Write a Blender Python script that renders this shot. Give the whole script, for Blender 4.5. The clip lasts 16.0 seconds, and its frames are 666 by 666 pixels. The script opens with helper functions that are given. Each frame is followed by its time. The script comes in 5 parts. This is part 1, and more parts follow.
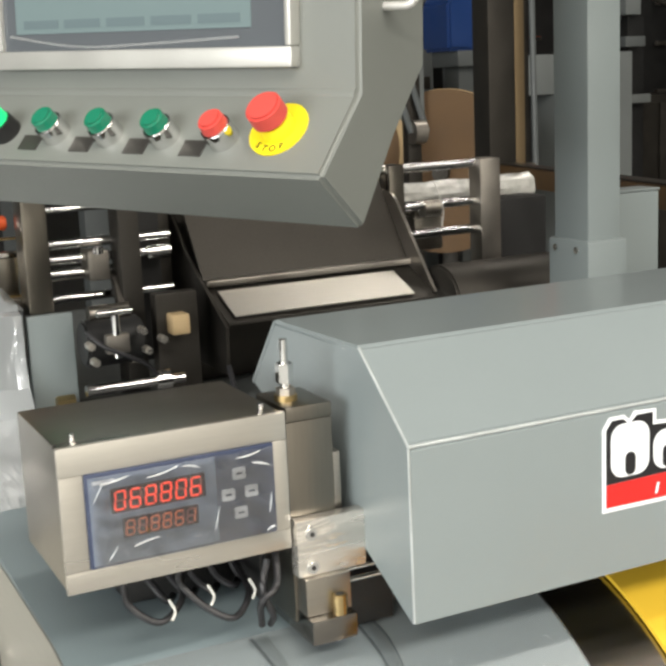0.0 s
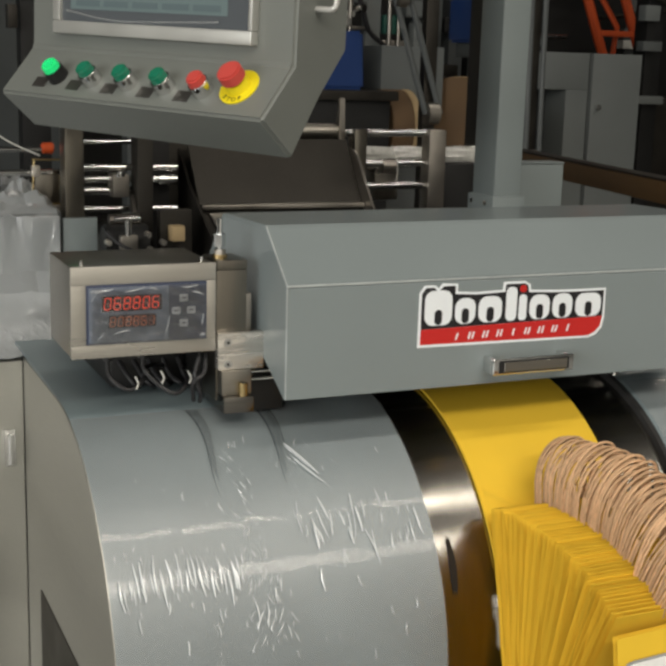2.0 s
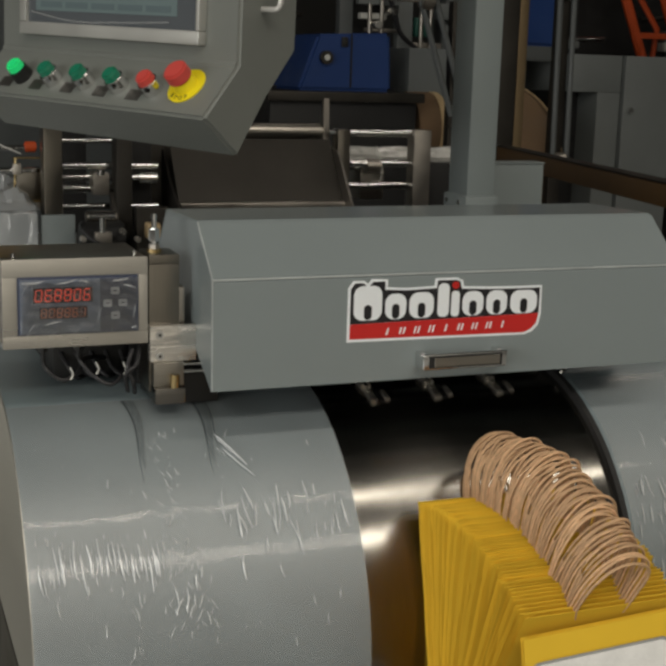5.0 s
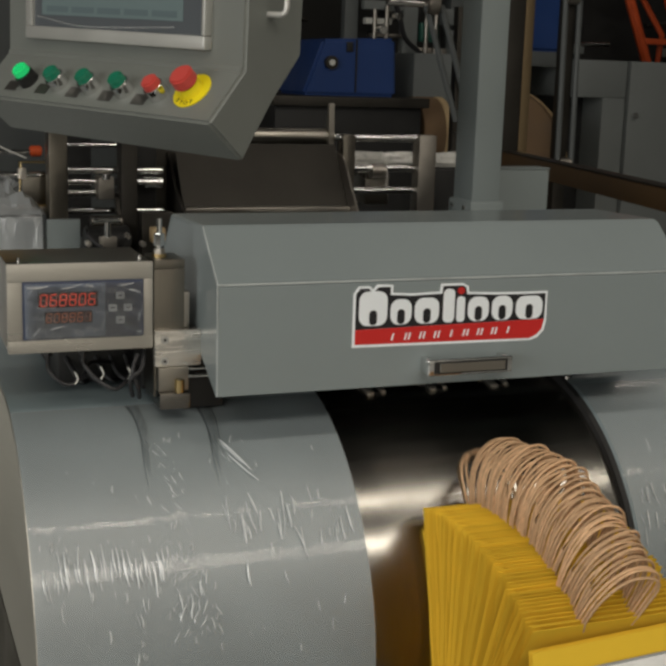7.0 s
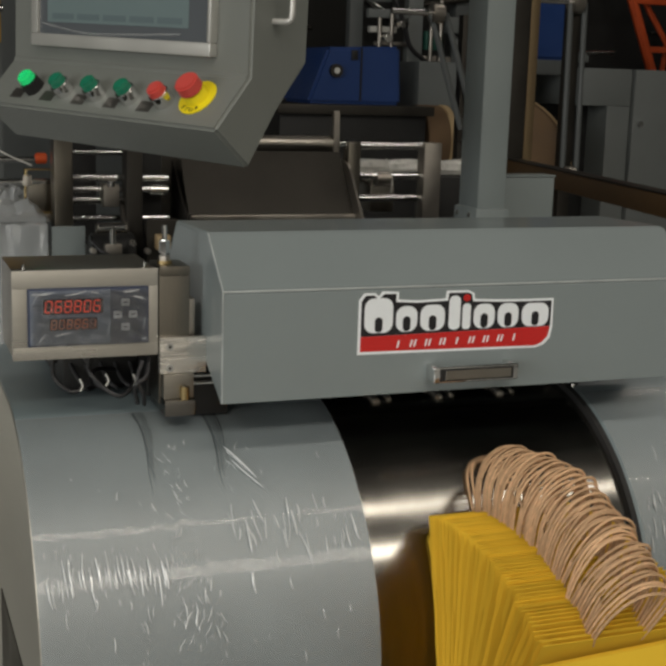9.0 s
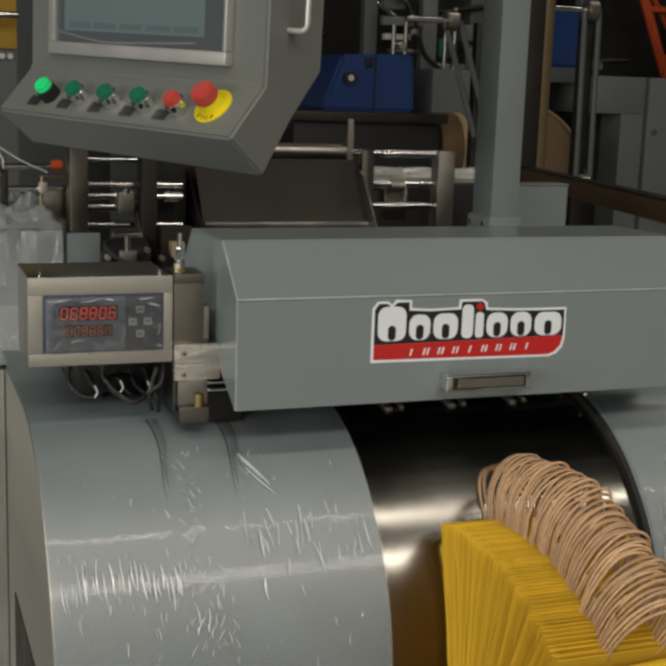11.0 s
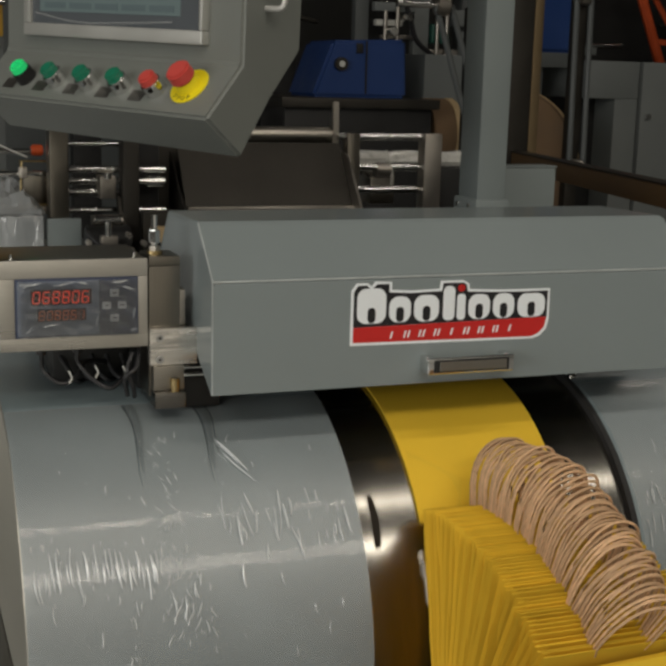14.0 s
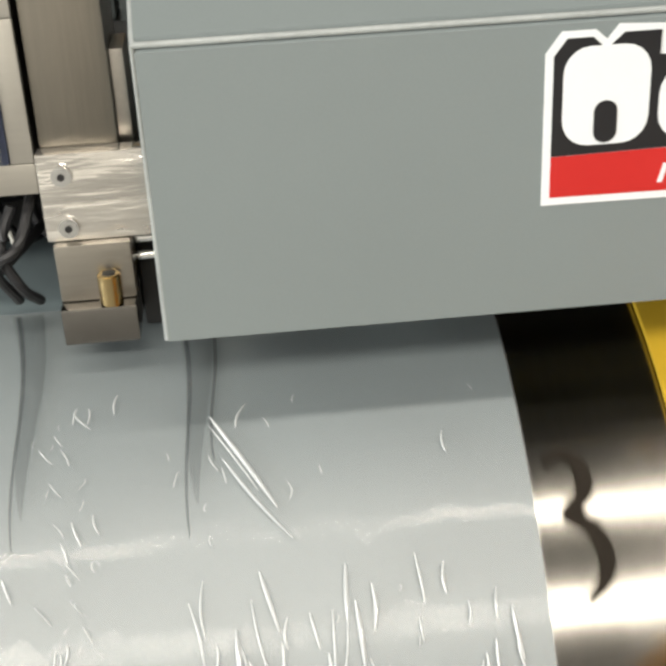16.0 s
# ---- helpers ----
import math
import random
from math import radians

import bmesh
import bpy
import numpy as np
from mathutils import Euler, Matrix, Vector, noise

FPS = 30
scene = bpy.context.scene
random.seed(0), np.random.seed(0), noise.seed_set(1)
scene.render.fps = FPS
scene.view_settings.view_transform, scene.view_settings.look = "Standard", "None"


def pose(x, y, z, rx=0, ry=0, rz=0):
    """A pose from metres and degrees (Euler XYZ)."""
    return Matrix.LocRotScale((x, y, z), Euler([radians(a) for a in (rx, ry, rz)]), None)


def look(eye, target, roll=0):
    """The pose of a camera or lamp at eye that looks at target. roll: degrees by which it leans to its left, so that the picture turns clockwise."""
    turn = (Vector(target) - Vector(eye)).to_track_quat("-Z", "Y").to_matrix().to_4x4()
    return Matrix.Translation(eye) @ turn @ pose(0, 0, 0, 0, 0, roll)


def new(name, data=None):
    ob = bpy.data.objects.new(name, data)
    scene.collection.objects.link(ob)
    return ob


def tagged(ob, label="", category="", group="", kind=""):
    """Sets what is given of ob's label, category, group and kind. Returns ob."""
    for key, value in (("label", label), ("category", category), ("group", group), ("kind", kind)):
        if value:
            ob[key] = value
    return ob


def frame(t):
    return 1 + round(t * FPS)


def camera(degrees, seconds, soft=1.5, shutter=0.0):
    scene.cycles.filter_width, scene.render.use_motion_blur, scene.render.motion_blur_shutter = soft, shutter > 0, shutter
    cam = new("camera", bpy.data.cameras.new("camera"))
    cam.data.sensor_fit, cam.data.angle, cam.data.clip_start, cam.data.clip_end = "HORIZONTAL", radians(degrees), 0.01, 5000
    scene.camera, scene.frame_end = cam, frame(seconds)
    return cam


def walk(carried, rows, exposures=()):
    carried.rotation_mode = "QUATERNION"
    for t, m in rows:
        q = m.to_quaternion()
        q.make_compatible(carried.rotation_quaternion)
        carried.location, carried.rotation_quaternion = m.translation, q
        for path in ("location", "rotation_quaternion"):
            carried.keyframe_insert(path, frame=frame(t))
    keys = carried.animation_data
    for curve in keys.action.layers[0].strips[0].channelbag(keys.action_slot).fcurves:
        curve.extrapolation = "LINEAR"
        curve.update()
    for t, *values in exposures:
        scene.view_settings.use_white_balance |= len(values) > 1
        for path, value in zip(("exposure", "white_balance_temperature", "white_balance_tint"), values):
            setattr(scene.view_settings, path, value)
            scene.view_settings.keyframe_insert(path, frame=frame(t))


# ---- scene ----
cam = camera(30.0, 16.0, soft=3.3, shutter=0.15)
PATH = [
    (0, (-0.339, -0.61, 1.321), (0.512, 1.156, 0.927), -2.6),
    (0.5, (-0.418, -0.746, 1.327), (0.429, 1.023, 0.936), -1.3),
    (1, (-0.387, -0.907, 1.31), (0.465, 0.859, 0.915), -1.2),
    (1.5, (-0.384, -1.023, 1.318), (0.409, 0.763, 0.891), -0.3),
    (2, (-0.426, -1.071, 1.317), (0.366, 0.716, 0.894), 1.7),
    (2.5, (-0.379, -1.1, 1.309), (0.422, 0.684, 0.887), 2.1),
    (3, (-0.317, -1.127, 1.31), (0.458, 0.668, 0.886), 2.1),
    (3.5, (-0.302, -1.134, 1.313), (0.443, 0.671, 0.882), 2.0),
    (4, (-0.313, -1.138, 1.315), (0.405, 0.679, 0.887), 1.7),
    (6.5, (-0.315, -1.141, 1.316), (0.385, 0.685, 0.901), 1.7),
    (7, (-0.315, -1.138, 1.316), (0.384, 0.69, 0.903), 1.8),
    (7.5, (-0.316, -1.136, 1.317), (0.378, 0.695, 0.907), 1.8),
    (8, (-0.314, -1.136, 1.315), (0.381, 0.695, 0.909), 1.8),
    (8.5, (-0.314, -1.135, 1.315), (0.382, 0.696, 0.912), 1.8),
    (9, (-0.315, -1.135, 1.314), (0.378, 0.698, 0.914), 1.8),
    (9.5, (-0.316, -1.137, 1.316), (0.371, 0.699, 0.918), 1.8),
    (10, (-0.318, -1.14, 1.317), (0.364, 0.699, 0.921), 1.9),
    (12.5, (-0.318, -1.138, 1.317), (0.353, 0.707, 0.936), 1.9),
    (13, (-0.317, -1.137, 1.317), (0.359, 0.707, 0.939), 1.9),
    (13.5, (-0.312, -1.137, 1.313), (0.366, 0.705, 0.925), 1.7),
    (14, (-0.292, -1.126, 1.306), (0.385, 0.712, 0.899), 1.6),
    (14.5, (-0.247, -1.01, 1.279), (0.406, 0.81, 0.766), 1.2),
    (15, (-0.212, -0.772, 1.276), (0.452, 1.02, 0.686), 0.6),
    (15.5, (-0.104, -0.583, 1.23), (0.466, 1.193, 0.508), -0.8),
    (16, (0.033, -0.414, 1.212), (0.16, 1.358, 0.295), -3.0),
]
LIGHT = [(0, 0.93, 6900, 10), (0.5, 0.85, 6800, 10), (1, 0.65, 6800, 10), (1.5, 0.03, 6900, 10), (2, -0.12, 7050, 10), (2.5, -0.25, 7150, 10), (3, -0.5, 7200, 10), (3.5, -0.66, 7150, 10), (7, -0.64, 7100, 10), (10, -0.62, 7050, 10), (13.5, -0.62, 7150, 10), (14, -0.74, 7150, 10), (14.5, -0.92, 7100, 10), (15, -0.33, 6750, 10), (15.5, 0.27, 6750, 10), (16, 0.42, 7000, 10)]
walk(cam, [(t, look(eye, target, roll)) for t, eye, target, roll in PATH], LIGHT)

# ---- world and light ----
world = bpy.data.worlds.new("hall_world")
scene.world = world
world.use_nodes = True
world.node_tree.nodes["Background"].inputs[0].default_value = (0.55, 0.62, 0.7, 1)
world.node_tree.nodes["Background"].inputs[1].default_value = 0.02


def ceiling_lamp(x, y, z, sx, sy, power, colour=(1.0, 0.97, 0.92)):
    data = bpy.data.lights.new("tube_lamp", "AREA")
    data.shape, data.size, data.size_y = "RECTANGLE", sx, sy
    data.energy, data.color = power, colour
    ob = new("tube_lamp", data)
    ob.location = (x, y, z)
    return ob


ceiling_lamp(-0.4, -2.02, 4.6, 7.6, 0.20, 96)
ceiling_lamp(-0.6, -4.7, 4.6, 7.6, 0.95, 310)
# Unseen extra lamp, added to brighten the far machines.
ceiling_lamp(3.6, 2.5, 4.6, 3.6, 0.20, 24)
# Daylight in the opening of the west window.
daylight = bpy.data.lights.new("window_daylight", "AREA")
daylight.shape, daylight.size, daylight.size_y = "RECTANGLE", 2.6, 6.0
daylight.energy, daylight.color = 320, (0.93, 0.97, 1.0)
daylight_ob = new("window_daylight", daylight)
daylight_ob.matrix_basis = pose(-5.95, -3.6, 2.1, 0, -90, 0)

# ---- materials ----


def material(name, colour, rough=0.5, metal=0.0, vary=0.12, scale=12.0, bump=0.0, bump_scale=400.0, stretch=(1, 1, 1), coat=0.0, rough_vary=0.1, spec=0.5, each=0.0, coat_rough=0.1, relief=0.001):
    """A principled surface with grain and larger stains in its colour, roughness and relief."""
    m = bpy.data.materials.new(name)
    m.use_nodes = True
    t = m.node_tree
    n, l = t.nodes, t.links
    b = n["Principled BSDF"]
    b.inputs["Metallic"].default_value = metal
    b.inputs["Coat Weight"].default_value = coat
    b.inputs["Coat Roughness"].default_value = coat_rough
    b.inputs["Specular IOR Level"].default_value = spec
    co = n.new("ShaderNodeTexCoord")
    mp = n.new("ShaderNodeMapping")
    mp.inputs["Scale"].default_value = stretch
    l.new(co.outputs["Object"], mp.inputs["Vector"])
    big = n.new("ShaderNodeTexNoise")
    big.inputs["Scale"].default_value, big.inputs["Detail"].default_value = scale, 5
    l.new(mp.outputs[0], big.inputs["Vector"])
    fine = n.new("ShaderNodeTexNoise")
    fine.inputs["Scale"].default_value, fine.inputs["Detail"].default_value = bump_scale, 3
    l.new(mp.outputs[0], fine.inputs["Vector"])
    add = n.new("ShaderNodeMath")
    add.operation = "MULTIPLY_ADD"
    add.inputs[1].default_value = 0.4
    l.new(fine.outputs["Fac"], add.inputs[0])
    l.new(big.outputs["Fac"], add.inputs[2])
    ramp = n.new("ShaderNodeMapRange")
    ramp.inputs["From Min"].default_value, ramp.inputs["From Max"].default_value = 0.35, 1.05
    ramp.inputs["To Min"].default_value, ramp.inputs["To Max"].default_value = 1 - vary, 1 + vary
    l.new(add.outputs[0], ramp.inputs["Value"])
    hsv = n.new("ShaderNodeHueSaturation")
    hsv.inputs["Color"].default_value = (*colour, 1)
    last = ramp.outputs[0]
    if each:
        info = n.new("ShaderNodeObjectInfo")
        own = n.new("ShaderNodeMapRange")
        own.inputs["To Min"].default_value, own.inputs["To Max"].default_value = 1 - each, 1 + each
        l.new(info.outputs["Random"], own.inputs["Value"])
        mul = n.new("ShaderNodeMath")
        mul.operation = "MULTIPLY"
        l.new(last, mul.inputs[0])
        l.new(own.outputs[0], mul.inputs[1])
        last = mul.outputs[0]
    l.new(last, hsv.inputs["Value"])
    l.new(hsv.outputs[0], b.inputs["Base Color"])
    rr = n.new("ShaderNodeMapRange")
    rr.inputs["From Min"].default_value, rr.inputs["From Max"].default_value = 0.3, 0.7
    rr.inputs["To Min"].default_value = max(0.02, rough - rough_vary)
    rr.inputs["To Max"].default_value = min(1, rough + rough_vary)
    l.new(big.outputs["Fac"], rr.inputs["Value"])
    l.new(rr.outputs[0], b.inputs["Roughness"])
    if bump:
        bp = n.new("ShaderNodeBump")
        bp.inputs["Strength"].default_value, bp.inputs["Distance"].default_value = bump, relief
        l.new(fine.outputs["Fac"], bp.inputs["Height"])
        l.new(bp.outputs[0], b.inputs["Normal"])
    return m


def glowing(name, colour, strength, rough=0.3):
    m = bpy.data.materials.new(name)
    m.use_nodes = True
    b = m.node_tree.nodes["Principled BSDF"]
    b.inputs["Base Color"].default_value = (*colour, 1)
    b.inputs["Emission Color"].default_value = (*colour, 1)
    b.inputs["Emission Strength"].default_value = strength
    b.inputs["Roughness"].default_value = rough
    return m


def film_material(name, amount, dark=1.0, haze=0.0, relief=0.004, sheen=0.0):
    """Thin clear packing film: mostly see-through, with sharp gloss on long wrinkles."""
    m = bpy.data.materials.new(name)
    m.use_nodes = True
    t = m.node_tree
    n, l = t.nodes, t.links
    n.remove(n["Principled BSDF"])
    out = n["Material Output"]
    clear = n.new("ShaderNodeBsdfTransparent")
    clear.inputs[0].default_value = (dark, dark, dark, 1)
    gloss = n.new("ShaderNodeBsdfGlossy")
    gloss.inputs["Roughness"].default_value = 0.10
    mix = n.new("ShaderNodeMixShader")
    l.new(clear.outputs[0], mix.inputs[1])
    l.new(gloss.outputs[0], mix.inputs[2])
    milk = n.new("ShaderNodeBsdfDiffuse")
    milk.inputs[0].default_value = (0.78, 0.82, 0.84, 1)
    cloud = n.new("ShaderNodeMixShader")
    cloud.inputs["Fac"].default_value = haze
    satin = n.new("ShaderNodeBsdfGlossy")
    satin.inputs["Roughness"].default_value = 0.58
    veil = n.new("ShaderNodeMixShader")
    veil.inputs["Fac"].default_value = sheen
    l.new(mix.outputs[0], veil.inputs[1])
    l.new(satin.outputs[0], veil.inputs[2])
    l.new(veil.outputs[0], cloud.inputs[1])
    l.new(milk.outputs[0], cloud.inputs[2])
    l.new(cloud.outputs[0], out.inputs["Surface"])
    co = n.new("ShaderNodeTexCoord")
    mp = n.new("ShaderNodeMapping")
    mp.inputs["Scale"].default_value = (1.0, 0.28, 0.22)
    mp.inputs["Rotation"].default_value = (0, 0.12, 0.1)
    l.new(co.outputs["Object"], mp.inputs["Vector"])
    wr = n.new("ShaderNodeTexNoise")
    wr.inputs["Scale"].default_value, wr.inputs["Detail"].default_value = 75, 2
    wr.inputs["Distortion"].default_value = 0.6
    l.new(mp.outputs[0], wr.inputs["Vector"])
    sp = n.new("ShaderNodeTexNoise")
    sp.inputs["Scale"].default_value, sp.inputs["Detail"].default_value = 9, 3
    l.new(co.outputs["Object"], sp.inputs["Vector"])
    where = n.new("ShaderNodeMapRange")
    where.inputs["From Min"].default_value, where.inputs["From Max"].default_value = 0.46, 0.62
    l.new(sp.outputs["Fac"], where.inputs["Value"])
    power = n.new("ShaderNodeMath")
    power.operation = "POWER"
    power.inputs[1].default_value = 4.0
    l.new(wr.outputs["Fac"], power.inputs[0])
    h = n.new("ShaderNodeMath")
    h.operation = "MULTIPLY"
    l.new(power.outputs[0], h.inputs[0])
    l.new(where.outputs[0], h.inputs[1])
    bp = n.new("ShaderNodeBump")
    bp.inputs["Strength"].default_value, bp.inputs["Distance"].default_value = 1.0, relief
    l.new(h.outputs[0], bp.inputs["Height"])
    l.new(bp.outputs[0], gloss.inputs["Normal"])
    lw = n.new("ShaderNodeFresnel")
    lw.inputs["IOR"].default_value = 1.45
    fac = n.new("ShaderNodeMath")
    fac.operation = "MULTIPLY"
    patch = n.new("ShaderNodeTexNoise")
    patch.inputs["Scale"].default_value, patch.inputs["Detail"].default_value = 7, 2
    l.new(co.outputs["Object"], patch.inputs["Vector"])
    uneven = n.new("ShaderNodeMapRange")
    uneven.inputs["From Min"].default_value, uneven.inputs["From Max"].default_value = 0.38, 0.62
    uneven.inputs["To Min"].default_value, uneven.inputs["To Max"].default_value = amount * 0.25, amount * 1.3
    l.new(patch.outputs["Fac"], uneven.inputs["Value"])
    l.new(uneven.outputs[0], fac.inputs[1])
    l.new(lw.outputs[0], fac.inputs[0])
    l.new(fac.outputs[0], mix.inputs["Fac"])
    return m


GREY = material("grey_machine_paint", (0.205, 0.238, 0.240), 0.5, vary=0.06, scale=6, bump=0.06, bump_scale=900, coat=0.32, rough_vary=0.06, spec=0.4, coat_rough=0.3)
GREY_DARK = material("dark_grey_paint", (0.105, 0.115, 0.115), 0.5, vary=0.1, scale=5, bump=0.05)
COVER_PAINT = material("waxed_grey_cover_paint", (0.196, 0.250, 0.269), 0.45, vary=0.07, scale=6, bump=0.06, bump_scale=900, coat=0.9, rough_vary=0.06, spec=0.5, coat_rough=0.36)
GREY_HOOD = material("glossy_grey_hood_paint", (0.207, 0.242, 0.247), 0.45, vary=0.06, scale=5, bump=0.04, bump_scale=900, coat=0.6, rough_vary=0.06, spec=0.4, coat_rough=0.14)
CONSOLE = material("console_grey_paint", (0.175, 0.186, 0.172), 0.42, vary=0.05, scale=8, bump=0.25, bump_scale=1500, rough_vary=0.05)
BEZEL = material("silver_bezel", (0.55, 0.55, 0.52), 0.4, 0.5, vary=0.05)
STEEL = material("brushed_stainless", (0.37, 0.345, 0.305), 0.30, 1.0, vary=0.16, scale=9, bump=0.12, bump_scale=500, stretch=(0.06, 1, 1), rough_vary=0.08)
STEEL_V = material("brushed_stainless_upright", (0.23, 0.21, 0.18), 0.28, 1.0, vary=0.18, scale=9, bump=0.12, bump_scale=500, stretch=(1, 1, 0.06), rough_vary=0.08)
SATIN = material("satin_stainless_frame", (0.58, 0.555, 0.505), 0.34, 0.85, vary=0.10, scale=14, bump=0.10, bump_scale=500, stretch=(0.1, 1, 1))
CHEEK = material("satin_panel_steel", (0.46, 0.455, 0.42), 0.42, 0.85, vary=0.12, scale=7, bump=0.08, bump_scale=500, stretch=(1, 0.08, 1))
DRUM = material("turned_steel", (0.29, 0.275, 0.25), 0.19, 1.0, vary=0.2, scale=7, bump=0.05, bump_scale=300, stretch=(1, 0.15, 0.15), rough_vary=0.07)
# Lighter grey that paints the lamp glint along the hood edges.
EDGE_GLINT = material("painted_edge_glint", (0.36, 0.39, 0.39), 0.4, vary=0.3, scale=30, coat=0.2)
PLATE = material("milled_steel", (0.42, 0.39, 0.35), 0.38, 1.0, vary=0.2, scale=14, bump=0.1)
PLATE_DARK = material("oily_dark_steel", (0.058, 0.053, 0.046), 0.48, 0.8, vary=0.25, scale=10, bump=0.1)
CHROME = material("polished_chrome", (0.75, 0.75, 0.74), 0.1, 1.0, vary=0.05, rough_vary=0.04)
BRASS = material("brass", (0.50, 0.38, 0.19), 0.32, 1.0, vary=0.1)
CLAMP = material("bright_milled_steel", (0.72, 0.68, 0.62), 0.3, 0.9, vary=0.25, scale=40, bump=0.2, stretch=(0.3, 1, 1))
WAVY = material("rippled_bright_steel", (0.70, 0.67, 0.62), 0.26, 0.85, vary=0.12, scale=30, bump=1.0, bump_scale=60, stretch=(0.3, 1, 1.7), relief=0.0035)
# Steel darkened to carry the shade on the column foot plate.
SHADED_STEEL = material("shaded_foot_steel", (0.22, 0.21, 0.195), 0.22, 1.0, vary=0.15, scale=20, bump=0.05)
FINGER = material("satin_nickel", (0.62, 0.61, 0.58), 0.35, 0.45, vary=0.1)
BLACK = material("black_oxide", (0.018, 0.018, 0.018), 0.5, 0.2, vary=0.3, scale=20)
RUBBER = material("black_rubber", (0.02, 0.02, 0.02), 0.7, vary=0.2)
MARKER = material("black_marker_ink", (0.03, 0.025, 0.02), 0.85, vary=0.3, scale=60, spec=0.1)
YELLOW = material("yellow_paper", (0.78, 0.50, 0.042), 0.78, vary=0.06, scale=14, bump=0.15, bump_scale=700, spec=0.25, each=0.08)
TWINE = material("kraft_paper_twine", (0.66, 0.42, 0.245), 0.8, vary=0.25, scale=160, bump=0.8, bump_scale=1500, spec=0.25, each=0.22)
WHITE_PATCH = material("white_paper_patch", (0.85, 0.85, 0.83), 0.8, vary=0.12, scale=30, spec=0.2)
EDGE_GREY = material("grey_glue_edge", (0.3, 0.31, 0.3), 0.7)
WHITE = material("white_vinyl", (0.80, 0.84, 0.87), 0.4, vary=0.02)
VINYL_BLACK = material("black_vinyl", (0.012, 0.012, 0.014), 0.4, vary=0.05)
VINYL_RED = material("red_vinyl", (0.55, 0.02, 0.018), 0.4, vary=0.04)
RED = material("red_plastic", (0.60, 0.075, 0.062), 0.4, vary=0.06)
GREEN = material("green_lens_plastic", (0.012, 0.19, 0.11), 0.12, vary=0.1, coat=0.6)
LABEL_YELLOW = material("yellow_label", (0.85, 0.70, 0.02), 0.45, vary=0.04)
PLAQUE = material("dark_legend_plate", (0.07, 0.065, 0.06), 0.4, 0.4, vary=0.1)
BLUE_PANEL = material("blue_grey_membrane", (0.155, 0.19, 0.255), 0.3, vary=0.1, scale=25)
NAVY = material("navy_membrane", (0.04, 0.052, 0.095), 0.35, vary=0.1, scale=25)
KEY = material("pale_key", (0.60, 0.63, 0.68), 0.5, vary=0.1, scale=90)
WINDOW_DARK = material("smoked_display_window", (0.03, 0.008, 0.006), 0.2)
SEG_ON = glowing("lit_red_segment", (0.9, 0.07, 0.035), 0.42)
SEG_OFF = glowing("dim_red_segment", (0.22, 0.045, 0.03), 0.04)
SEG_LOW = glowing("faint_amber_segment", (0.62, 0.15, 0.06), 0.10)
GREEN_LIT = glowing("lit_green_lens", (0.0, 0.72, 0.22), 0.30)
SCREEN = glowing("lcd_screen", (0.13, 0.175, 0.18), 0.17, 0.08)
SCREEN_KEY = glowing("lcd_soft_key", (0.105, 0.14, 0.15), 0.16, 0.08)
SCREEN_DARK = glowing("lcd_border", (0.09, 0.10, 0.11), 0.10, 0.08)
SCREEN_TEXT = material("lcd_ink", (0.03, 0.035, 0.04), 0.3)
FILM = film_material("clear_packing_film", 0.52, haze=0.07, relief=0.0015, sheen=0.15)
PANEL_FILM = film_material("wrinkled_protective_film", 5.0, haze=0.02, relief=0.012)
# Strong pale haze paints the glints on the film creases.
CREASE_GLINT = film_material("whitened_crease_film", 14.0, haze=0.6, relief=0.0)
TABLE_FILM = film_material("bunched_packing_film", 6.0, haze=0.34, relief=0.02)
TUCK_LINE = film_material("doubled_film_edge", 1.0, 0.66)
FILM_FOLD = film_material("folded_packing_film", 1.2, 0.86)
BLUE = material("blue_machine_paint", (0.010, 0.042, 0.165), 0.4, vary=0.12, scale=6)
ORANGE = material("orange_paint", (0.60, 0.085, 0.02), 0.5, vary=0.15, scale=8)
ORANGE_DULL = material("red_brown_paint", (0.075, 0.022, 0.012), 0.5, vary=0.15, scale=8)
KRAFT = material("brown_kraft_roll", (0.18, 0.11, 0.058), 0.8, vary=0.12, scale=10, stretch=(1, 1, 1))
KRAFT_EDGE = material("pale_roll_rim", (0.55, 0.40, 0.22), 0.8, vary=0.1)
WOOD = material("brown_painted_rail", (0.12, 0.065, 0.024), 0.35, vary=0.2, scale=6, stretch=(1, 0.1, 1))
# Golden tone that paints the lit right half of the frame column.
LIT_SIDE = material("golden_lit_side", (0.24, 0.175, 0.10), 0.35, 0.8, vary=0.2, scale=5, stretch=(1, 1, 0.1))
WRAP = material("bunched_pale_film", (0.50, 0.50, 0.47), 0.3, vary=0.25, scale=60, coat=0.8)
CAB_GREY = material("far_cabinet_paint", (0.165, 0.18, 0.178), 0.5, vary=0.1, scale=4, bump=0.05)
TEAL = material("green_machine_paint", (0.02, 0.10, 0.075), 0.45, vary=0.15)
CONCRETE = material("sealed_concrete", (0.24, 0.24, 0.23), 0.45, vary=0.2, scale=1.2, bump=0.2, bump_scale=60)
WALL_PAINT = material("dim_hall_wall", (0.09, 0.09, 0.085), 0.8, vary=0.15, scale=0.7)
# Pale colour for the unseen south wall, chosen to bounce fill light forward.
BOUNCE_WALL = material("bounce_wall_paint", (0.70, 0.69, 0.65), 0.8, vary=0.12, scale=0.7)
CEIL_PAINT = material("hall_ceiling", (0.10, 0.10, 0.10), 0.8, vary=0.1, scale=0.5)
CABLE = material("black_cable", (0.015, 0.015, 0.017), 0.45)
PALE = material("pale_plastic", (0.6, 0.6, 0.56), 0.5)
